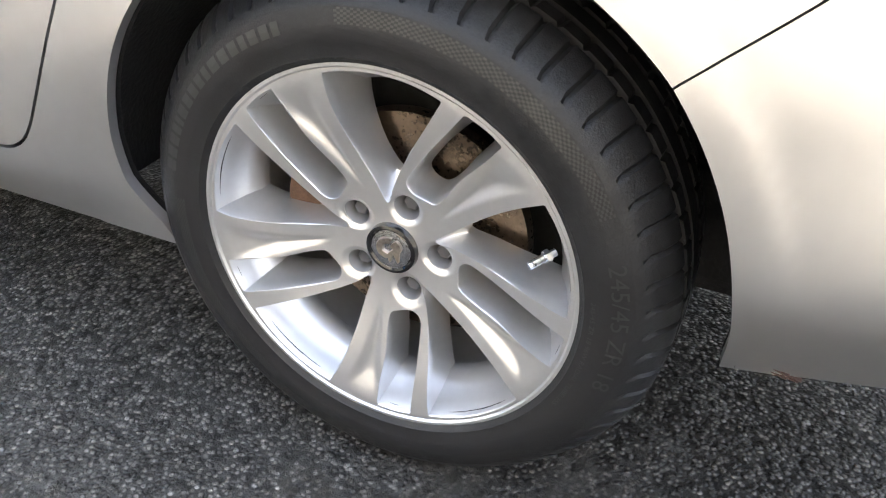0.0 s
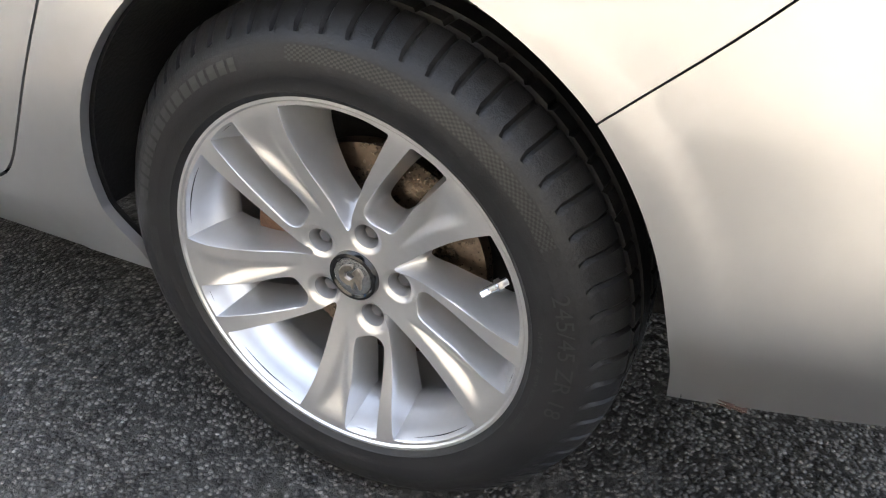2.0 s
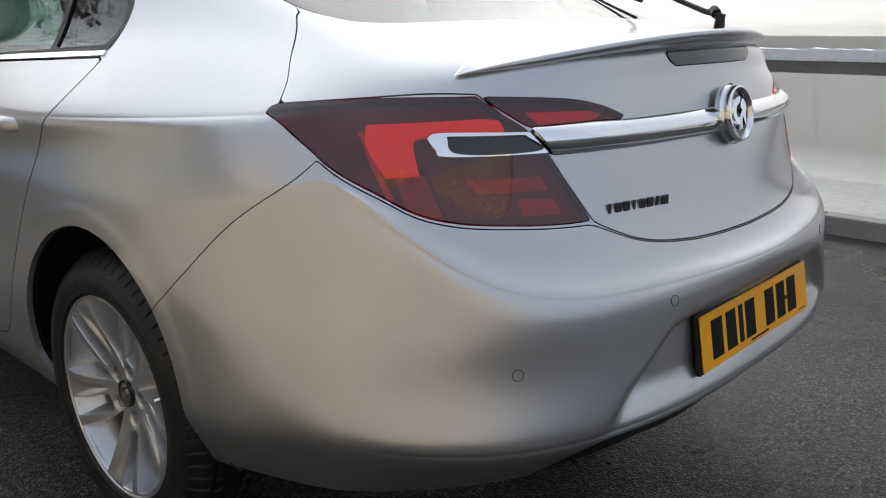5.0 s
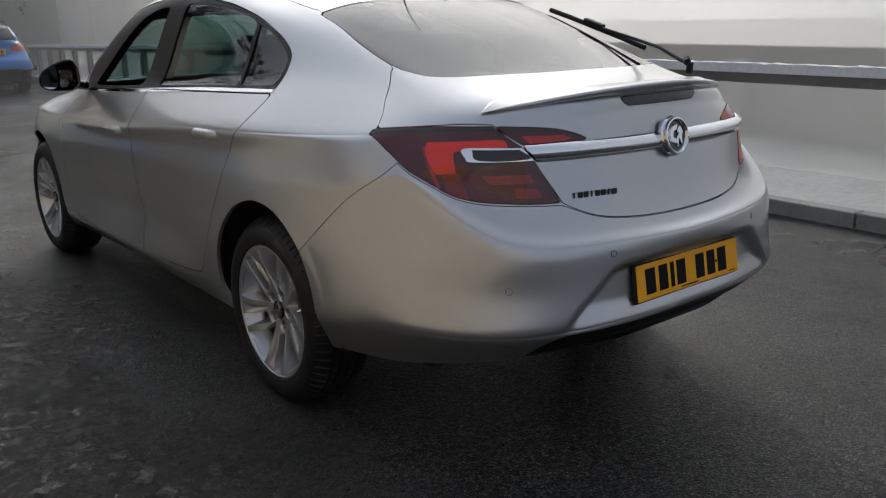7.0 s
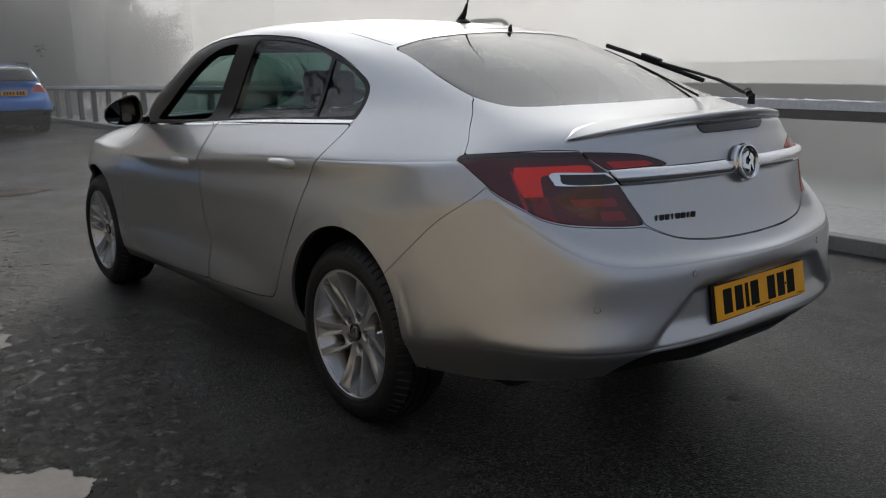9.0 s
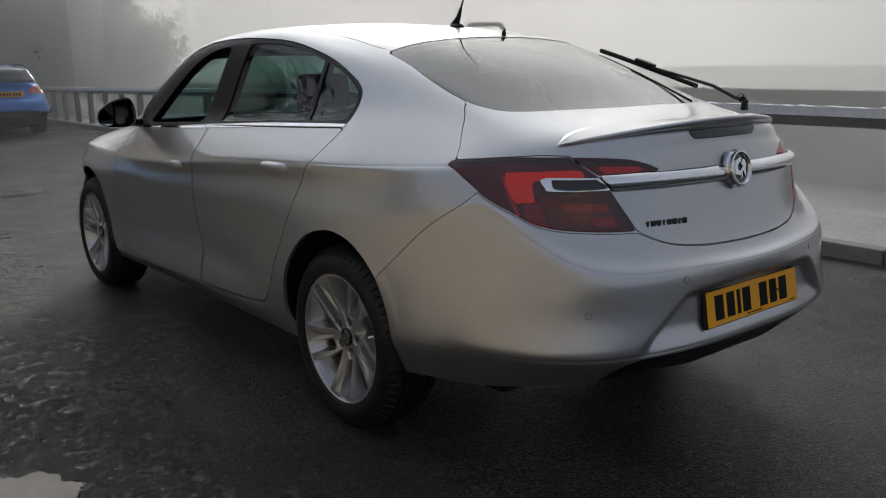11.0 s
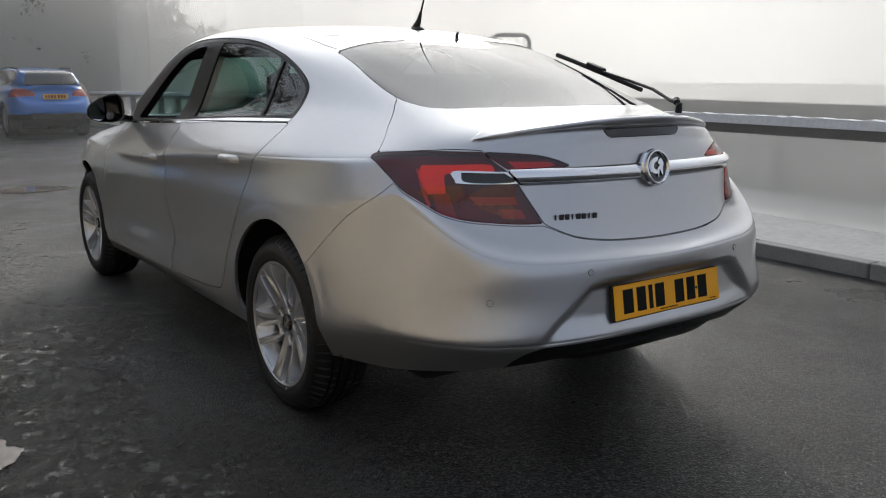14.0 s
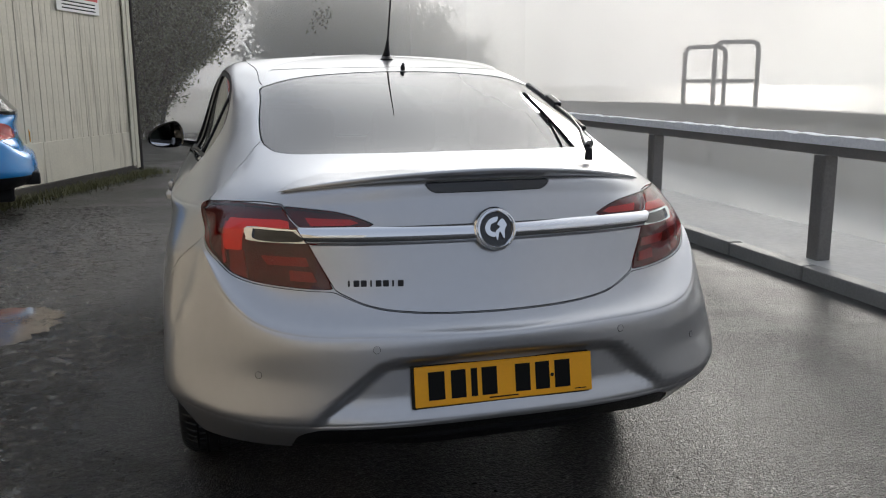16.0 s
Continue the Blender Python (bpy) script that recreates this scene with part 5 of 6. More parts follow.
hatchback("blue_hatchback", "light blue hatchback parked beside the timber shed", SKY_BLUE, pose(-3.47, 6.7, 0, 0, 0, 101), 4.2, 1.46, 1.74, 1.0, 0.0)

# ---- the place ----
def ground_material():
    m = bpy.data.materials.new("wet_asphalt")
    m.use_nodes = True
    n, l = nodes_of(m)
    b = n["Principled BSDF"]
    geo = n.new("ShaderNodeNewGeometry")

    def noise_tex(scale, detail=4, rough=.5):
        t = n.new("ShaderNodeTexNoise")
        t.inputs["Scale"].default_value, t.inputs["Detail"].default_value, t.inputs["Roughness"].default_value = scale, detail, rough
        l.new(geo.outputs["Position"], t.inputs["Vector"])
        return t.outputs[0]

    def ramp(src, a, b_, lo, hi):
        r = n.new("ShaderNodeMapRange")
        r.interpolation_type = "SMOOTHSTEP"
        for k, v in zip((1, 2, 3, 4), (a, b_, lo, hi)):
            r.inputs[k].default_value = v
        l.new(src, r.inputs[0])
        return r.outputs[0]

    def calc(op, x, y):
        t = n.new("ShaderNodeMath")
        t.operation = op
        for k, v in enumerate((x, y)):
            if isinstance(v, (int, float)):
                t.inputs[k].default_value = v
            else:
                l.new(v, t.inputs[k])
        return t.outputs[0]
    vor = n.new("ShaderNodeTexVoronoi")
    vor.inputs["Scale"].default_value, vor.inputs["Randomness"].default_value = 125, 1.0
    l.new(geo.outputs["Position"], vor.inputs["Vector"])
    stone = ramp(vor.outputs["Distance"], 0.22, 0.60, 1.0, 0.0)
    tint = n.new("ShaderNodeSeparateColor")
    l.new(vor.outputs["Color"], tint.inputs[0])
    sep = n.new("ShaderNodeSeparateXYZ")
    l.new(geo.outputs["Position"], sep.inputs[0])
    # mud and silt lie along the edge of the yard, in ragged patches
    edge = calc("ADD", sep.outputs["X"], calc("MULTIPLY", noise_tex(.9, 5), 2.2))
    mud = ramp(calc("ADD", edge, calc("MULTIPLY", noise_tex(7, 6, .65), .9)), -.15, .75, 1.0, 0.0)
    mud = calc("MULTIPLY", mud, ramp(sep.outputs["Y"], 3.5, 7.0, 1.0, 0.0))
    clot = ramp(noise_tex(34, 7, .72), .40, .64, 0.0, 1.0)
    mud_col = n.new("ShaderNodeMixRGB")
    mud_col.inputs[1].default_value, mud_col.inputs[2].default_value = (.005, .0045, .0037, 1), (.072, .065, .054, 1)
    l.new(clot, mud_col.inputs[0])
    grain = n.new("ShaderNodeMixRGB")
    grain.inputs[1].default_value, grain.inputs[2].default_value = (.021, .0203, .0193, 1), (.120, .1155, .1085, 1)
    l.new(calc("MULTIPLY", stone, ramp(tint.outputs[0], 0, 1, .12, 1.0)), grain.inputs[0])
    patch = n.new("ShaderNodeVectorMath")
    patch.operation = "SCALE"
    l.new(grain.outputs[0], patch.inputs[0])
    l.new(calc("MULTIPLY", ramp(noise_tex(46, 3, .6), .34, .66, .45, 1.6), ramp(noise_tex(1.3, 5, .6), .3, .7, .8, 1.2)), patch.inputs["Scale"])
    chip = n.new("ShaderNodeMixRGB")
    chip.inputs[2].default_value = (.22, .215, .205, 1)
    l.new(calc("MULTIPLY", stone, ramp(tint.outputs[1], .982, .988, 0, 1)), chip.inputs[0])
    l.new(patch.outputs[0], chip.inputs[1])
    col = n.new("ShaderNodeMixRGB")
    l.new(calc("MULTIPLY", mud, .85), col.inputs[0])
    l.new(chip.outputs[0], col.inputs[1])
    l.new(mud_col.outputs[0], col.inputs[2])
    l.new(col.outputs[0], b.inputs["Base Color"])
    wet = noise_tex(.55, 4)
    wet2 = noise_tex(3.2, 5, .6)
    film = calc("ADD", calc("MULTIPLY", wet, .6), calc("MULTIPLY", wet2, .4))
    # water stands in the hollows of the mud
    hollow = calc("MULTIPLY", mud, ramp(noise_tex(12, 7, .72), .50, .575, 0.0, 1.0))
    l.new(calc("SUBTRACT", calc("ADD", ramp(film, .36, .66, .46, .27), calc("MULTIPLY", mud, .04)), calc("MULTIPLY", hollow, .30)), b.inputs["Roughness"])
    l.new(calc("ADD", .20, calc("MULTIPLY", mud, .45)), b.inputs["Specular IOR Level"])
    relief = calc("ADD", calc("MULTIPLY", stone, calc("SUBTRACT", .8, calc("MULTIPLY", mud, .75))), calc("MULTIPLY", clot, calc("MULTIPLY", mud, 4.5)))
    relief = calc("ADD", relief, calc("ADD", calc("MULTIPLY", noise_tex(300, 2), .35), calc("MULTIPLY", noise_tex(46, 3, .6), 1.5)))
    relief = calc("MULTIPLY", relief, calc("SUBTRACT", 1.0, calc("MULTIPLY", hollow, .88)))
    bp = n.new("ShaderNodeBump")
    bp.inputs["Strength"].default_value, bp.inputs["Distance"].default_value = 1.0, .0034
    l.new(relief, bp.inputs["Height"])
    l.new(bp.outputs[0], b.inputs["Normal"])
    return m


def boards_material(name, color, streak):
    m = pbr(name, color, .7, var=.10, scale=3, bump=.25, bump_scale=60, rough_var=.1)
    n, l = nodes_of(m)
    b = n["Principled BSDF"]
    src = b.inputs["Base Color"].links[0].from_socket
    tc = n.new("ShaderNodeNewGeometry")
    mp = n.new("ShaderNodeMapping")
    mp.inputs["Scale"].default_value = (9, 9, .9)
    t = n.new("ShaderNodeTexNoise")
    t.inputs["Scale"].default_value, t.inputs["Detail"].default_value = 1.0, 8
    l.new(tc.outputs["Position"], mp.inputs[0])
    l.new(mp.outputs[0], t.inputs["Vector"])
    r = n.new("ShaderNodeMapRange")
    r.inputs[1].default_value, r.inputs[2].default_value, r.inputs[3].default_value, r.inputs[4].default_value = .56, .72, 0, .8
    l.new(t.outputs[0], r.inputs[0])
    mx = n.new("ShaderNodeMixRGB")
    mx.inputs[2].default_value = (*streak, 1)
    l.new(r.outputs[0], mx.inputs[0])
    l.new(src, mx.inputs[1])
    l.new(mx.outputs[0], b.inputs["Base Color"])
    return m


ASPHALT = ground_material()
CONCRETE = pbr("damp_concrete", (0.43, 0.425, 0.405), .75, var=.22, scale=1.6, bump=.3, bump_scale=90, rough_var=.15)
KERB = pbr("dark_kerb_stone", (0.24, 0.235, 0.22), .6, var=.25, scale=5, bump=.3, bump_scale=90, rough_var=.15)
WALL_GREY = boards_material("stained_concrete_wall", (0.44, 0.43, 0.41), (0.24, 0.23, 0.21))
COPING = pbr("weathered_coping", (0.10, 0.095, 0.09), .7, var=.25, scale=4, bump=.3)
RAIL_PAINT = pbr("dull_galvanised_rail", (0.20, 0.19, 0.18), .55, .35, var=.22, scale=6, rough_var=.15, bump=.1)
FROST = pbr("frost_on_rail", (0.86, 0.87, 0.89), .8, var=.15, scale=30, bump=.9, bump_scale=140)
CREAM = boards_material("cream_painted_boards", (0.60, 0.565, 0.465), (0.30, 0.27, 0.205))
PLINTH = pbr("dark_damp_plinth", (0.035, 0.03, 0.025), .8, var=.3, scale=9, bump=.3)
WATER = pbr("muddy_water", (0.130, 0.100, 0.075), .06, spec=.25, var=.2, scale=6)
BARK = pbr("grey_bark", (0.075, 0.065, 0.055), .85, var=.3, scale=9, bump=.5, bump_scale=40)
MOSS = pbr("wet_moss_and_grass", (0.115, 0.115, 0.048), .8, var=.4, scale=12, bump=.6)
SIGN_W = pbr("white_sign_board", (0.75, 0.75, 0.74), .45)
SIGN_R = pbr("red_sign_print", (0.55, 0.05, 0.05), .5)


def leaf_material(name, color):
    m = bpy.data.materials.new(name)
    m.use_nodes = True
    n, l = nodes_of(m)
    b = n["Principled BSDF"]
    geo = n.new("ShaderNodeNewGeometry")
    mx = n.new("ShaderNodeMixRGB")
    mx.inputs[1].default_value = (*[c * .55 for c in color], 1)
    mx.inputs[2].default_value = (*[c * 1.5 for c in color], 1)
    l.new(geo.outputs["Random Per Island"], mx.inputs[0])
    l.new(mx.outputs[0], b.inputs["Base Color"])
    b.inputs["Roughness"].default_value = .6
    return m


LEAF = leaf_material("dull_winter_leaves", (0.075, 0.072, 0.042))
IVY = leaf_material("dark_ivy_leaves", (0.095, 0.098, 0.058))

bm = bmesh.new()
bmesh.ops.create_grid(bm, x_segments=4, y_segments=4, size=400)
ground = tagged(part("ground", bm, ASPHALT), "wet dark asphalt yard with mud along its edge", "ground", kind="structure")


def edge_x(y):
    """Where the kerb's face stands."""
    return 3.12 + 0.045 * y


# raised strip behind the kerb, up to the parapet wall
def wall_x(y):
    return 5.55 + 0.13 * y


bm = bmesh.new()
rows = []
for k in range(21):
    y = -14 + 44 * k / 20
    rows.append([bm.verts.new((x, y, z)) for x, z in ((edge_x(y) + .13, .02), (edge_x(y) + .13, .098), (wall_x(y) + .05, .11))])
for a, b in zip(rows, rows[1:]):
    for k in range(2):
        bm.faces.new((a[k], a[k + 1], b[k + 1], b[k]))
tagged(part("pavement", bm, CONCRETE), "pale damp concrete strip behind the kerb", "pavement", kind="structure")
kerb = tagged(new("kerb"), "dark concrete kerb edging the yard", "kerb", kind="structure")
kerb_stone = box((0, 0, -.05), (.125, .895, .105), .012, 2)
kerb_mesh = bpy.data.meshes.new("kerb_stone")
kerb_stone.to_mesh(kerb_mesh)
kerb_stone.free()
kerb_mesh.materials.append(KERB)
for k in range(44):
    y = -12 + .91 * k
    st = new("kerb_stone", kerb_mesh)
    st.parent = kerb
    st.matrix_basis = pose(edge_x(y) + random.uniform(-.004, .004), y, random.uniform(-.004, .004), 0, 0, -2.58 + random.uniform(-.2, .2))

# tubular rail on posts along the kerb, frosted on top
rail = tagged(new("metal_rail"), "dull metal guard rail on square posts, frosted on top", "railing")
RX = .28


def bar_along(y0, y1, x0, x1, z0, z1, mat, name, label, wob=0.0):
    bm = bmesh.new()
    n = max(2, int((y1 - y0) / .06)) if wob else 12
    rows = []
    for k in range(n + 1):
        y = y0 + (y1 - y0) * k / n
        e = edge_x(y)
        j = wob * (noise.noise((y * 9, x0, 3)) + .6 * noise.noise((y * 31, x1, 9))) if wob else 0
        rows.append([bm.verts.new(p) for p in ((e + x0, y, z0), (e + x0 + (.006 if wob else .0), y, z1 + j * .6), (e + (x0 + x1) / 2, y, z1 + (j if wob else .0)), (e + x1, y, z1 + j * .5), (e + x1, y, z0))])
    for a, b in zip(rows, rows[1:]):
        for i in range(5):
            bm.faces.new((a[i], a[(i + 1) % 5], b[(i + 1) % 5], b[i]))
    bm.faces.new(rows[0])
    bm.faces.new(rows[-1][::-1])
    return part(name, bm, mat, rail, label, True, 30)


bar_along(-10, 27, RX - .05, RX + .06, .855, .965, RAIL_PAINT, "top_rail", "dull metal top rail")
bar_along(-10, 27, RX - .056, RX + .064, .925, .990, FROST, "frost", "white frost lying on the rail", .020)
y = 1.83 - 2.55 * 5
while y < 26:
    m = Matrix.Translation((edge_x(y) + RX, y, 0)) @ Matrix.Rotation(radians(-2.6), 4, "Z")
    part("post", box((-.055, -.065, .08), (.055, .065, .86), .008, 1, m), RAIL_PAINT, rail, "square metal post")
    y += 2.55 if y < 14 else 1.35

# parapet wall with coping
def along_wall(y0, y1, dx0, dx1, z0, z1):
    bm = bmesh.new()
    rows = []
    for k in range(9):
        y = y0 + (y1 - y0) * k / 8
        rows.append([bm.verts.new((wall_x(y) + dx, y, z)) for dx, z in ((dx0, z0), (dx0, z1), (dx1, z1), (dx1, z0))])
    for a, b in zip(rows, rows[1:]):
        for i in range(4):
            bm.faces.new((a[i], a[(i + 1) % 4], b[(i + 1) % 4], b[i]))
    bm.faces.new(rows[0])
    bm.faces.new(rows[-1][::-1])
    return bm


wall = tagged(part("wall_east", along_wall(-14, 34, 0, .25, 0, .87), WALL_GREY), "stained pale concrete parapet wall", "wall", kind="structure")
part("coping", along_wall(-14, 34, -.05, .30, .87, 1.02), COPING, wall, "dark weathered coping")
y = -12.0
while y < 32:
    m = Matrix.Translation((wall_x(y), y, 0)) @ Matrix.Rotation(radians(-7.4), 4, "Z")
    part("pier", box((-.09, -.14, .08), (.02, .14, .90), .01, 1, m), WALL_GREY, wall, "shallow pier")
    y += 2.4

# two hooped handrails beyond the wall
def hoop(a, b, z0, z1):
    a, b = Vector(a), Vector(b)
    up = Vector((0, 0, 1))
    pts = [a + up * z0, a + up * (z1 - .12)]
    for k in range(1, 6):
        t = math.pi / 2 * k / 6
        pts.append(a + (b - a).normalized() * .12 * (1 - math.cos(t)) + up * (z1 - .12 + .12 * math.sin(t)))
    for k in range(6, 0, -1):
        t = math.pi / 2 * k / 6
        pts.append(b - (b - a).normalized() * .12 * (1 - math.cos(t)) + up * (z1 - .12 + .12 * math.sin(t)))
    pts += [b + up * (z1 - .12), b + up * z0]
    return pts


for a, b, zt in (((6.56, 8.75, 0), (7.07, 8.43, 0), 1.90), ((6.58, 7.97, 0), (7.09, 7.65, 0), 1.94)):
    h = tagged(new("hooped_handrail"), "grey steel hooped handrail standing behind the wall", "handrail", "hooped handrails")
    part("hoop", tube(hoop(a, b, 0.0, zt), .035, 10), RAIL_PAINT, h, "bent grey tube", True)
    part("crossbar", tube([(*a[:2], 1.38), (*b[:2], 1.38)], .028, 8), RAIL_PAINT, h, "grey crossbar", True)
    for p in (a, b):
        part("foot_plate", box((p[0] - .07, p[1] - .07, 0), (p[0] + .07, p[1] + .07, .02), .004, 1), RAIL_PAINT, h, "steel foot plate")

# timber shed
CORNER = Vector((-1.78, 10.75, 0))
ALONG = Vector((-0.373, -0.928, 0)).normalized()
shed_m = Matrix.Translation(CORNER) @ Matrix.Rotation(math.atan2(ALONG.y, ALONG.x), 4, "Z")   # +x along the wall, +y outwards towards the yard
shed = tagged(new("timber_shed"), "weathered cream timber shed with vertical boards and a dark plinth", "shed")
part("wall", box((0, -4, .0), (13, -.03, 3.4), 0, 1, shed_m), CREAM, shed)
part("plinth", box((-.02, -.05, 0), (13, .035, .15), .01, 1, shed_m), PLINTH, shed, "dark damp plinth")
part("corner_board", box((-.06, -.04, .10), (.05, .045, 3.4), .006, 1, shed_m), CREAM, shed, "cream corner board")
part("corner_board", box((.05, .012, .10), (.15, .035, 3.4), .006, 1, shed_m), CREAM, shed, "cream corner board")
part("roof", box((-.35, -4.3, 3.4), (13.3, .40, 3.5), .02, 1, shed_m), COPING, shed, "dark felt roof")
part("downpipe", tube([shed_m @ Vector((-.10, .03, z)) for z in (.05, 1.7, 3.35)], .035, 10), PLINTH, shed, "dark downpipe", True)
board_bm = box((0, 0, 0), (.128, .018, 2.50), .004, 1)
board_mesh = bpy.data.meshes.new("board")
board_bm.to_mesh(board_bm and board_mesh)
board_bm.free()
board_mesh.materials.append(CREAM)
low_bm = box((0, 0, 0), (1.16, .026, .52), .005, 1)
low_mesh = bpy.data.meshes.new("low_board")
low_bm.to_mesh(low_mesh)
low_bm.free()
low_mesh.materials.append(CREAM)
for k in range(96):
    b = new("board", board_mesh)
    b.parent = shed
    b.matrix_basis = shed_m @ pose(.16 + .134 * k, -.012 + random.uniform(-.003, .003), .66, 0, 0, 0)
for k in range(11):
    b = new("low_board", low_mesh)
    b.parent = shed
    b.matrix_basis = shed_m @ pose(.16 + 1.165 * k, -.012, .145)
sign = tagged(new("warning_sign"), "white sign with a red panel and print on the shed", "sign")
part("sign_board", box((.83, .022, 2.32), (1.92, .028, 3.02), .003, 1, shed_m), SIGN_W, sign)
part("red_panel", box((.86, .028, 2.50), (1.89, .0295, 2.99), 0, 1, shed_m), SIGN_R, sign, "red panel")
for k in range(3):
    part("print_bar", box((.94, .0285, 2.355 + .045 * k), (1.80, .0296, 2.372 + .045 * k), 0, 1, shed_m), INK, sign, "dark bar")
part("print_bar", box((.96, .0296, 2.55), (1.78, .0302, 2.59), 0, 1, shed_m), SIGN_W, sign, "white bar")


# moss and grass along the shed's foot
def tufts(count, where, h0, h1, seed):
    rnd = random.Random(seed)
    vs, fs = [], []
    for _ in range(count):
        x, y = where(rnd)
        h, a, lean = rnd.uniform(h0, h1), rnd.uniform(0, 6.28), rnd.uniform(-.5, .5)
        dx, dy = math.cos(a) * .006, math.sin(a) * .006
        i = len(vs)
        vs += [(x - dx, y - dy, 0), (x + dx, y + dy, 0), (x + dx * .5 + lean * h * .5, y + dy * .5, h * .6), (x + lean * h, y + lean * h * .3, h)]
        fs.append((i, i + 1, i + 2, i + 3))
    return vs, fs


def shed_foot(rnd):
    p = shed_m @ Vector((rnd.uniform(-.3, 9), .06 + abs(rnd.gauss(0, .16)), 0))
    return p.x, p.y


vs, fs = tufts(6000, shed_foot, .02, .12, 4)
tagged(mesh_object("grass_verge", vs, fs, MOSS, smooth=False), "mossy grass along the foot of the shed", "grass", kind="stuff")

# trodden mud along the edge of the yard: low clods with flat hollows between
def mud_strip():
    nx, ny = 190, 590
    vs, fs = [], []
    for j in range(ny + 1):
        y = -1.6 + 8.6 * j / ny
        for i in range(nx + 1):
            x = -3.6 + 2.75 * i / nx
            lump = noise.fractal((x * 17, y * 17, 2.0), .7, 2.1, 5) + .5 * noise.noise((x * 4, y * 4, 5.0))
            rut = noise.noise((x * 1.1, y * 1.1, 7.0))
            edge = min(1.0, max(0.0, (-1.05 + .35 * noise.noise((y * 1.7, 3, 3)) - x) / .9))
            hole = min(min(1.0, max(0.0, math.hypot((x - cx) / rx, (y - cy) / ry) - .95) * 3) for cx, cy, rx, ry in ((-2.02, 2.02, .42, .42), (-2.0, .16, .30, .27)))
            h = max(0.0, .006 + .014 * lump + .010 * rut) * edge * hole
            vs.append((x, y, h - .004 if h < .0015 else h))
    for j in range(ny):
        for i in range(nx):
            a = j * (nx + 1) + i
            if max(vs[k][2] for k in (a, a + 1, a + nx + 1, a + nx + 2)) > 0:
                fs.append((a, a + 1, a + nx + 2, a + nx + 1))
    return vs, fs


vs, fs = mud_strip()
tagged(mesh_object("mud", vs, fs, ASPHALT), "wet dark mud in low clods on the asphalt", "mud", kind="structure")


# puddles
def puddle(cx, cy, rx, ry, seed, z=.006):
    bm = bmesh.new()
    vs = []
    for k in range(144):
        a = 2 * math.pi * k / 144
        r = 1 + .38 * noise.noise((math.cos(a) * 1.3, math.sin(a) * 1.3, seed)) + .12 * noise.noise((math.cos(a) * 5, math.sin(a) * 5, seed + 7)) + .07 * noise.noise((math.cos(a) * 14, math.sin(a) * 14, seed + 3))
        vs.append(bm.verts.new((cx + rx * r * math.cos(a), cy + ry * r * math.sin(a), z)))
    bm.faces.new(vs)
    return bm


for cx, cy, rx, ry, sd in ((-2.02, 2.02, .42, .42, 3.1), (-2.04, .18, .24, .20, 8.2), (-.38, 7.45, .42, .26, 5.5)):
    tagged(part("puddle", puddle(cx, cy, rx, ry, sd), WATER), "shallow brown rain puddle lying on the asphalt", "puddle", kind="structure")


# loose grit and leaf scraps
def scraps(count, seed):
    rnd = random.Random(seed)
    vs, fs = [], []
    for _ in range(count):
        u = rnd.random()
        x, y = (rnd.uniform(-3.2, -1.1), rnd.uniform(-1.0, 7)) if u < .75 else (rnd.uniform(-1.4, 3.0), rnd.uniform(-2.5, 10))
        s = rnd.uniform(.002, .0055) * (1.6 if rnd.random() < .08 else 1)
        a = rnd.uniform(0, 6.28)
        i = len(vs)
        h = s * rnd.uniform(.4, .9)
        for k in range(4):
            t = a + k * 1.571
            vs.append((x + s * math.cos(t) * rnd.uniform(.7, 1.2), y + s * math.sin(t) * rnd.uniform(.7, 1.2), 0.0005))
        vs.append((x + rnd.uniform(-.3, .3) * s, y + rnd.uniform(-.3, .3) * s, h))
        fs += [(i, i + 1, i + 4), (i + 1, i + 2, i + 4), (i + 2, i + 3, i + 4), (i + 3, i, i + 4)]
    return vs, fs


GRIT = leaf_material("loose_grit", (0.085, 0.078, 0.068))
vs, fs = scraps(5000, 12)
tagged(mesh_object("loose_grit", vs, fs, GRIT, smooth=False), "loose grit and crumbs of mud on the asphalt", "grit", kind="stuff")


# ---- trees ----
def limb_lines(rnd, height, spread, levels):
    """Branch lines of a tree: lists of (place, radius)."""
    lines = []

    def grow(p, d, length, r, level):
        pts = [(p.copy(), r)]
        n = 5
        for k in range(n):
            d = (d + Vector((rnd.gauss(0, .16), rnd.gauss(0, .16), rnd.gauss(.03, .10)))).normalized()
            p = p + d * length / n
            pts.append((p.copy(), r * (1 - .6 * (k + 1) / n)))
            if level < levels:
                for _ in range(2 if level < 2 else 1):
                    a = rnd.uniform(0, 6.28)
                    side = Vector((math.cos(a), math.sin(a), rnd.uniform(.1, .8))).normalized()
                    grow(p.copy(), (d * .55 + side * spread).normalized(), length * rnd.uniform(.45, .68), r * .45, level + 1)
        lines.append((pts, level))
    for k in range(4):
        a = 1.57 * k + rnd.uniform(-.5, .5)
        lean = rnd.uniform(.12, .5)
        grow(Vector((.3 * math.cos(a), .3 * math.sin(a), 0)), Vector((lean * math.cos(a), lean * math.sin(a), 1)), height * rnd.uniform(.45, .65), height * .013, 0)
    return lines


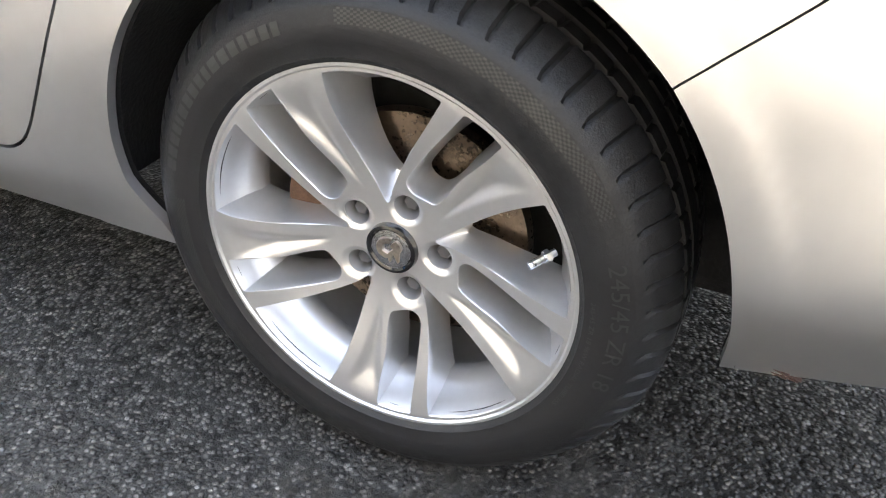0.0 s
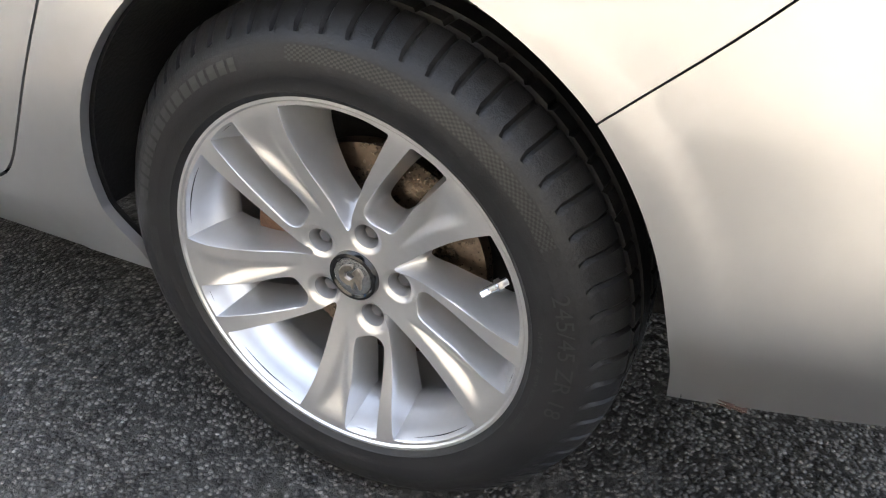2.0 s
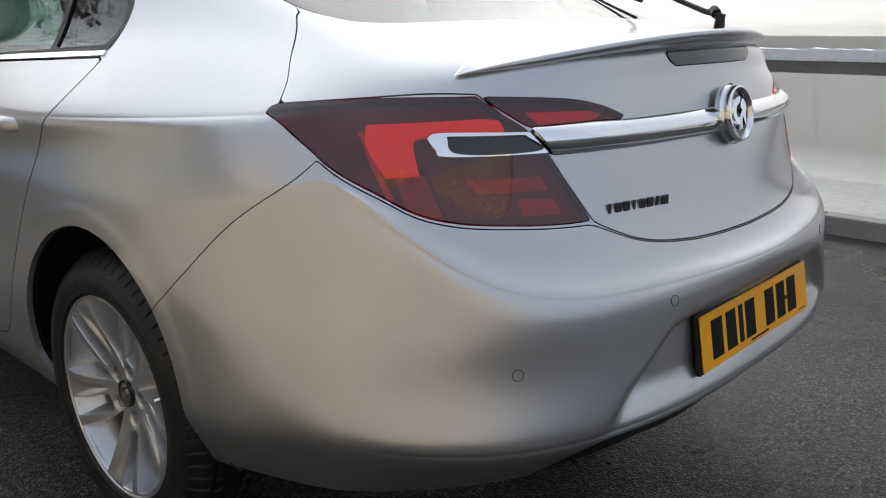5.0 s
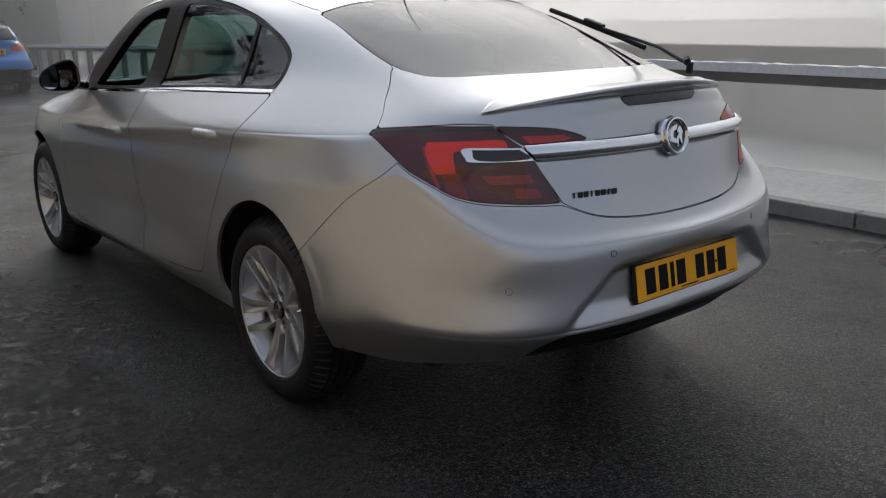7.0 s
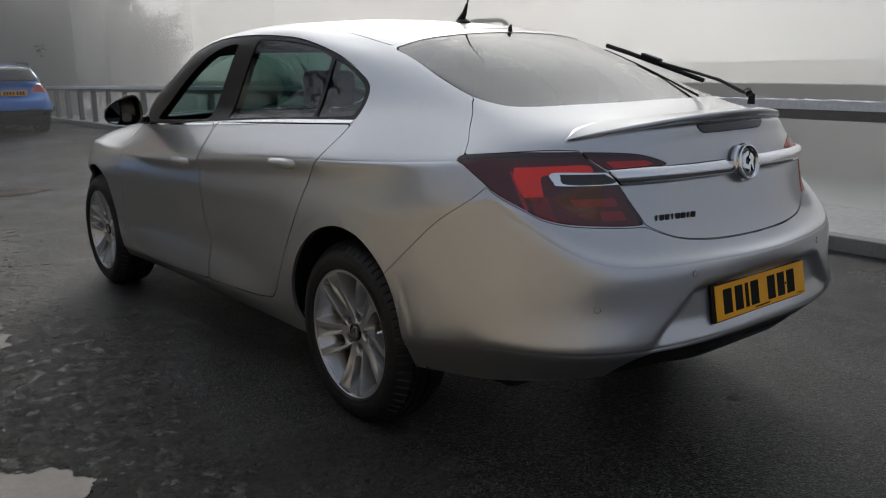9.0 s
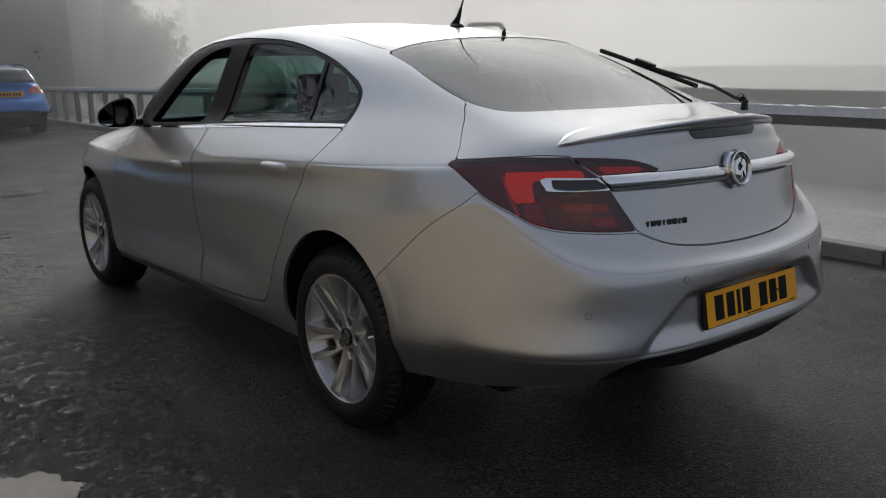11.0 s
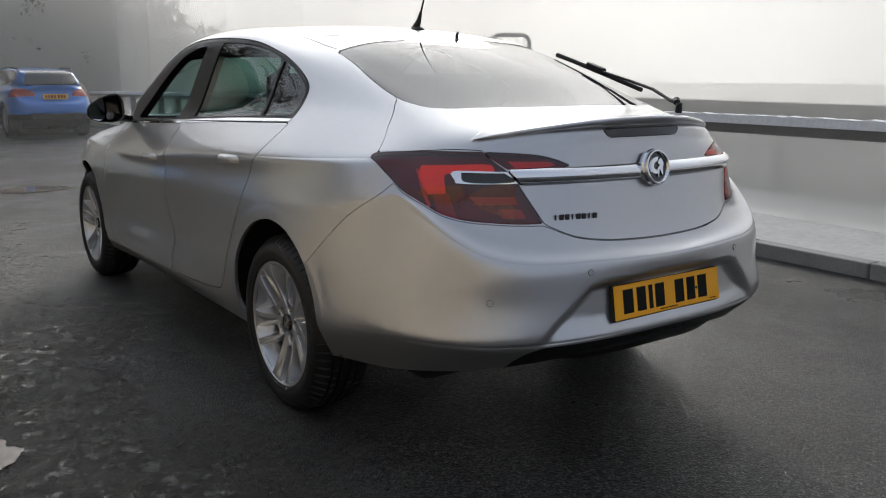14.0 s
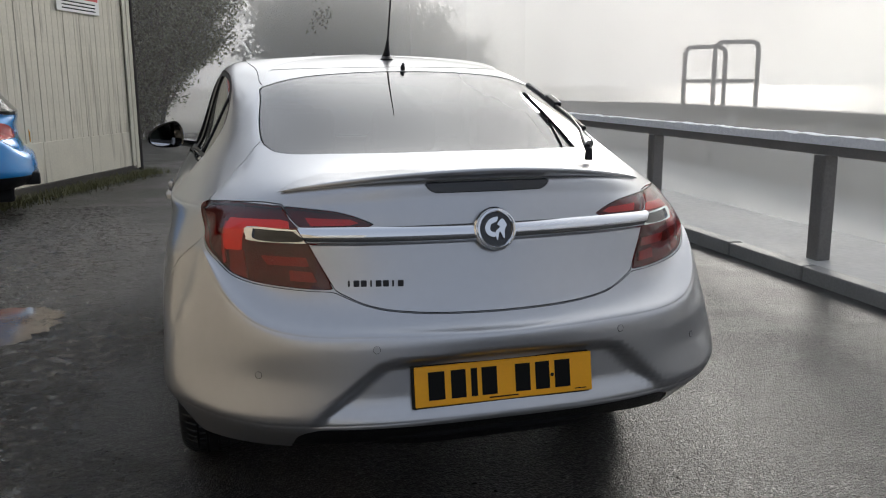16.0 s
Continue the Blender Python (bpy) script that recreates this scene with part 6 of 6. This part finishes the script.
def tree_meshes(seed, height, spread, levels, leaves, leaf_size, mat):
    rnd = random.Random(seed)
    lines = limb_lines(rnd, height, spread, levels)
    vs, fs = [], []
    tips = []
    for pts, level in lines:
        sides = 7 if level == 0 else 4 if level == 1 else 3
        prev = None
        for p, r in pts:
            r = max(r, .004)
            ring = []
            for k in range(sides):
                a = 2 * math.pi * k / sides
                ring.append(len(vs))
                vs.append((p.x + r * math.cos(a), p.y + r * math.sin(a), p.z))
            if prev:
                for k in range(sides):
                    fs.append((prev[k], prev[(k + 1) % sides], ring[(k + 1) % sides], ring[k]))
            prev = ring
        if level >= levels - 1:
            tips += [p for p, _ in pts[1:]]
    lv, lf = [], []
    for _ in range(leaves):
        c = rnd.choice(tips) + Vector((rnd.gauss(0, .16), rnd.gauss(0, .16), rnd.gauss(0, .14)))
        s = leaf_size * rnd.uniform(.6, 1.4)
        u = Vector((rnd.gauss(0, 1), rnd.gauss(0, 1), rnd.gauss(0, 1))).normalized()
        v = u.cross(Vector((rnd.gauss(0, 1), rnd.gauss(0, 1), rnd.gauss(0, 1)))).normalized()
        i = len(lv)
        lv += [tuple(c - u * s), tuple(c + v * s * .5), tuple(c + u * s), tuple(c - v * s * .5)]
        lf.append((i, i + 1, i + 2, i + 3))
    return vs, fs, lv, lf


def tree(name, label, seed, height, spread, levels, leaves, leaf_size, mat, at, category="tree", group=""):
    root = tagged(new(name), label, category, group)
    vs, fs, lv, lf = tree_meshes(seed, height, spread, levels, leaves, leaf_size, mat)
    mesh_object("trunk", vs, fs, BARK, root, "grey bark trunk and limbs")
    mesh_object("crown", lv, lf, mat, root, "dull sparse leaves", smooth=False)
    root.matrix_basis = at
    return root


t1 = tree("tree", "tall misty tree with thin branches and sparse leaves", 5, 7.0, .75, 2, 12000, .10, LEAF, pose(-3.5, 30, 0), group="trees beyond the fence")
t2 = tree("tree", "broad misty tree with thin branches and sparse leaves", 9, 4.8, .85, 2, 12000, .085, LEAF, pose(3.1, 27.6, 0, 0, 0, 40), group="trees beyond the fence")
TREES = ((t2, 3.4, 28.0, 130, .95), (t2, 5.4, 27.0, 250, .72), (t2, 7.1, 28.6, 20, .62), (t1, -6.5, 28, 200, 1.1),
         (t1, 4.6, 31.5, 20, .80), (t2, 5.8, 31.0, 75, .92), (t2, 8.6, 31.5, 190, .66), (t1, -10, 30, 100, 1.2), (t2, -4.5, 28, 150, 1.0),
         (t2, 8.1, 27.2, 45, .72), (t2, 6.4, 27.6, 165, .98), (t2, 4.4, 28.5, 205, 1.08), (t2, 3.6, 29, 300, 1.12))
for ob, x, y, rz, sc in TREES:
    copy_thing(ob, pose(x, y, 0, 0, 0, rz) @ Matrix.Diagonal((sc, sc, sc, 1)))
# trees out of view on the left, added to darken reflections in glass and paint
for k in range(13):
    y = -9 + 2.6 * k
    copy_thing(t1 if k % 2 else t2, pose(-11.5 - 1.2 * (k % 3), y, 0, 0, 0, 67 * k) @ Matrix.Diagonal((1.15, 1.15, 1.25 if k % 2 else 1.5, 1)))
# more unseen trees behind the shed, for the side windows to mirror
for k in range(5):
    p = shed_m @ Vector((1.5 + 2.6 * k, -6.2, 0))
    copy_thing(t1 if k % 2 == 0 else t2, pose(p.x, p.y, 0, 0, 0, 80 * k) @ Matrix.Diagonal((1.0, 1.0, 1.25 if k % 2 == 0 else 1.7, 1)))
tree("ivy_bush", "dark dense evergreen bush beyond the shed", 21, 6.4, .75, 2, 42000, .050, IVY, pose(-2.35, 22.3, -.6), "bush", "bushes beyond the shed")
b2 = tree("ivy_bush", "tall dark dense evergreen bush beyond the shed", 22, 7.0, .75, 2, 42000, .052, IVY, pose(-4.2, 23.0, -.6), "bush", "bushes beyond the shed")
copy_thing(b2, pose(-6.6, 24.5, -.4, 0, 0, 110))
copy_thing(b2, pose(-5.2, 20.0, 0, 0, 0, 210))

# timber fence behind the cars
fence = tagged(new("timber_fence"), "dark timber post and rail fence behind the parked cars", "fence")
TIMBER = pbr("dark_wet_timber", (0.075, 0.065, 0.05), .75, var=.25, scale=7, bump=.3)
for k in range(6):
    part("post", box((.02 + 1.35 * k, 26.0, 0), (.14 + 1.35 * k, 26.12, 1.30), .01, 1), TIMBER, fence, "dark post")
for z in (.60, 1.14):
    part("rail", box((-.06, 25.93, z), (7.1, 26.0, z + .13), .008, 1), TIMBER, fence, "dark rail")

# unseen wall and tan slope behind and beside the walk, added for the paint's reflections
tagged(part("wall_south", box((-15, -9.6, 0), (-2.6, -9.2, 4.6)), WALL_GREY), "unseen plain grey wall added for the car to mirror", "wall", kind="structure")
# high tan slope, never in view: warms what the car's flank mirrors
TAN_REFLECT = pbr("tan_reflector_surface", (0.40, 0.335, 0.245), .9, var=.3, scale=5, bump=.5, bump_scale=40)
bm = bmesh.new()
rows = []
for k in range(20):
    y = -5.8 + .5 * k
    rows.append([bm.verts.new((x + .25 * noise.noise((y * .7, x, 1)), y, z + .12 * noise.noise((x * 2, y, 4)) * (z > .05))) for x, z in ((-3.05, .004), (-3.5, .18), (-4.2, 1.15), (-5.0, 2.8), (-6.0, 4.9), (-8.5, 6.8))])
for a, b in zip(rows, rows[1:]):
    for k in range(5):
        bm.faces.new((a[k], b[k], b[k + 1], a[k + 1]))
tagged(part("earth_bank", bm, TAN_REFLECT, smooth=True), "unseen tan slope added to tint the reflections on the car's side", "bank", kind="structure")


# ---- mist haze painted on thin translucent pale sheets, one behind another ----
def haze_material(name, thick):
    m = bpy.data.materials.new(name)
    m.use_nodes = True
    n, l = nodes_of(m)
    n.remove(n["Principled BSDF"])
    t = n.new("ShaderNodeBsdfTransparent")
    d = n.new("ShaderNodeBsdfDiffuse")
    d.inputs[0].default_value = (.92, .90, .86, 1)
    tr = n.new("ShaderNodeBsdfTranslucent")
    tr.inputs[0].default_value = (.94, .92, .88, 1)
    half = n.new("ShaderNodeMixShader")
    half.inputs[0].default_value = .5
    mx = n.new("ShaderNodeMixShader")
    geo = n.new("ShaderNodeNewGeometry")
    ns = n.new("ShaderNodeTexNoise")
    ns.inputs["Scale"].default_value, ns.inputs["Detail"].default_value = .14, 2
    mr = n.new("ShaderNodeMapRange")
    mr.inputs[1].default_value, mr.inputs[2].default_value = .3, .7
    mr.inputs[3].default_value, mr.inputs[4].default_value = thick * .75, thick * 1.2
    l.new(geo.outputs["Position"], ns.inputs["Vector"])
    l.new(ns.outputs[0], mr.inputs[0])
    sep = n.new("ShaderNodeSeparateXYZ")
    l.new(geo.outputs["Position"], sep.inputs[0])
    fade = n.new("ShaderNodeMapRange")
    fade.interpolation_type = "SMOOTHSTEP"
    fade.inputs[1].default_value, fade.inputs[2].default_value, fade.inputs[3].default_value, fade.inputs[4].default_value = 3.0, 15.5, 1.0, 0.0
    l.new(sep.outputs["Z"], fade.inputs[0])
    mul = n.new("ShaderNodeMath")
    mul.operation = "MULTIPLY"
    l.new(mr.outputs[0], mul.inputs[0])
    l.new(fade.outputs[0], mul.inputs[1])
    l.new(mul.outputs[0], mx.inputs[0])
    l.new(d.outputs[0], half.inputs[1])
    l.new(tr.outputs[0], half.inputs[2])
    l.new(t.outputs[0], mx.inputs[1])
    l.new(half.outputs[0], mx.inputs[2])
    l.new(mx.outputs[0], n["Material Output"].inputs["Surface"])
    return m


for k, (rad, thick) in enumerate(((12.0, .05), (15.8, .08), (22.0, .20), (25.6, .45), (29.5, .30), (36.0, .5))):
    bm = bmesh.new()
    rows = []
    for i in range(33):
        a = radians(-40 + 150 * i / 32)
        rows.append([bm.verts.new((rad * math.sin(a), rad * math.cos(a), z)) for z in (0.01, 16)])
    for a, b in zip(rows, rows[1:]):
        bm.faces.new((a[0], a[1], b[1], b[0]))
    tagged(part("mist_bank", bm, haze_material("mist", thick), smooth=True), "translucent pale sheet that stands in for mist haze", "mist", "mist banks", "structure")

# one more haze sheet, for the glare between the rail and the parapet
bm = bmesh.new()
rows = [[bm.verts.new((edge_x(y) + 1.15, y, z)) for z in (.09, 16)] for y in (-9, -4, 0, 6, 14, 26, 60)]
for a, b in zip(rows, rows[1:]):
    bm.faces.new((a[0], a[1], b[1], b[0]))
tagged(part("mist_bank", bm, haze_material("mist", .34), smooth=True), "translucent pale sheet that stands in for mist haze", "mist", "mist banks", "structure")

# ---- the yard falls gently away beyond the shed, fitted to the camera's view, with all that stands there ----
FALL_FROM, FALL_TO, FALL = 9.0, 40.0, .0115


def fall(y):
    return FALL * (min(max(y, FALL_FROM), FALL_TO) - FALL_FROM)


def lower_mesh(mesh):
    bm = bmesh.new()
    bm.from_mesh(mesh)
    for y in (FALL_FROM, FALL_TO):
        bmesh.ops.bisect_plane(bm, geom=bm.verts[:] + bm.edges[:] + bm.faces[:], plane_co=(0, y, 0), plane_no=(0, 1, 0))
    for v in bm.verts:
        v.co.z -= fall(v.co.y)
    bm.to_mesh(mesh)
    bm.free()


for ob in [o for o in bpy.data.objects if o.parent is None and o.type in ("MESH", "EMPTY")]:
    kind = ob.name.split(".")[0]
    if kind in ("ground", "pavement", "wall_east", "metal_rail", "timber_fence", "mist_bank"):
        for o in (ob, *ob.children):
            if o.type == "MESH":
                lower_mesh(o.data)
    elif kind == "kerb":
        for o in ob.children:
            o.matrix_basis = pose(0, 0, -fall(o.matrix_basis.translation.y)) @ o.matrix_basis
    elif kind in ("tree", "ivy_bush", "blue_crossover", "dark_hatchback"):
        ob.matrix_basis = pose(0, 0, -fall(ob.matrix_basis.translation.y)) @ ob.matrix_basis
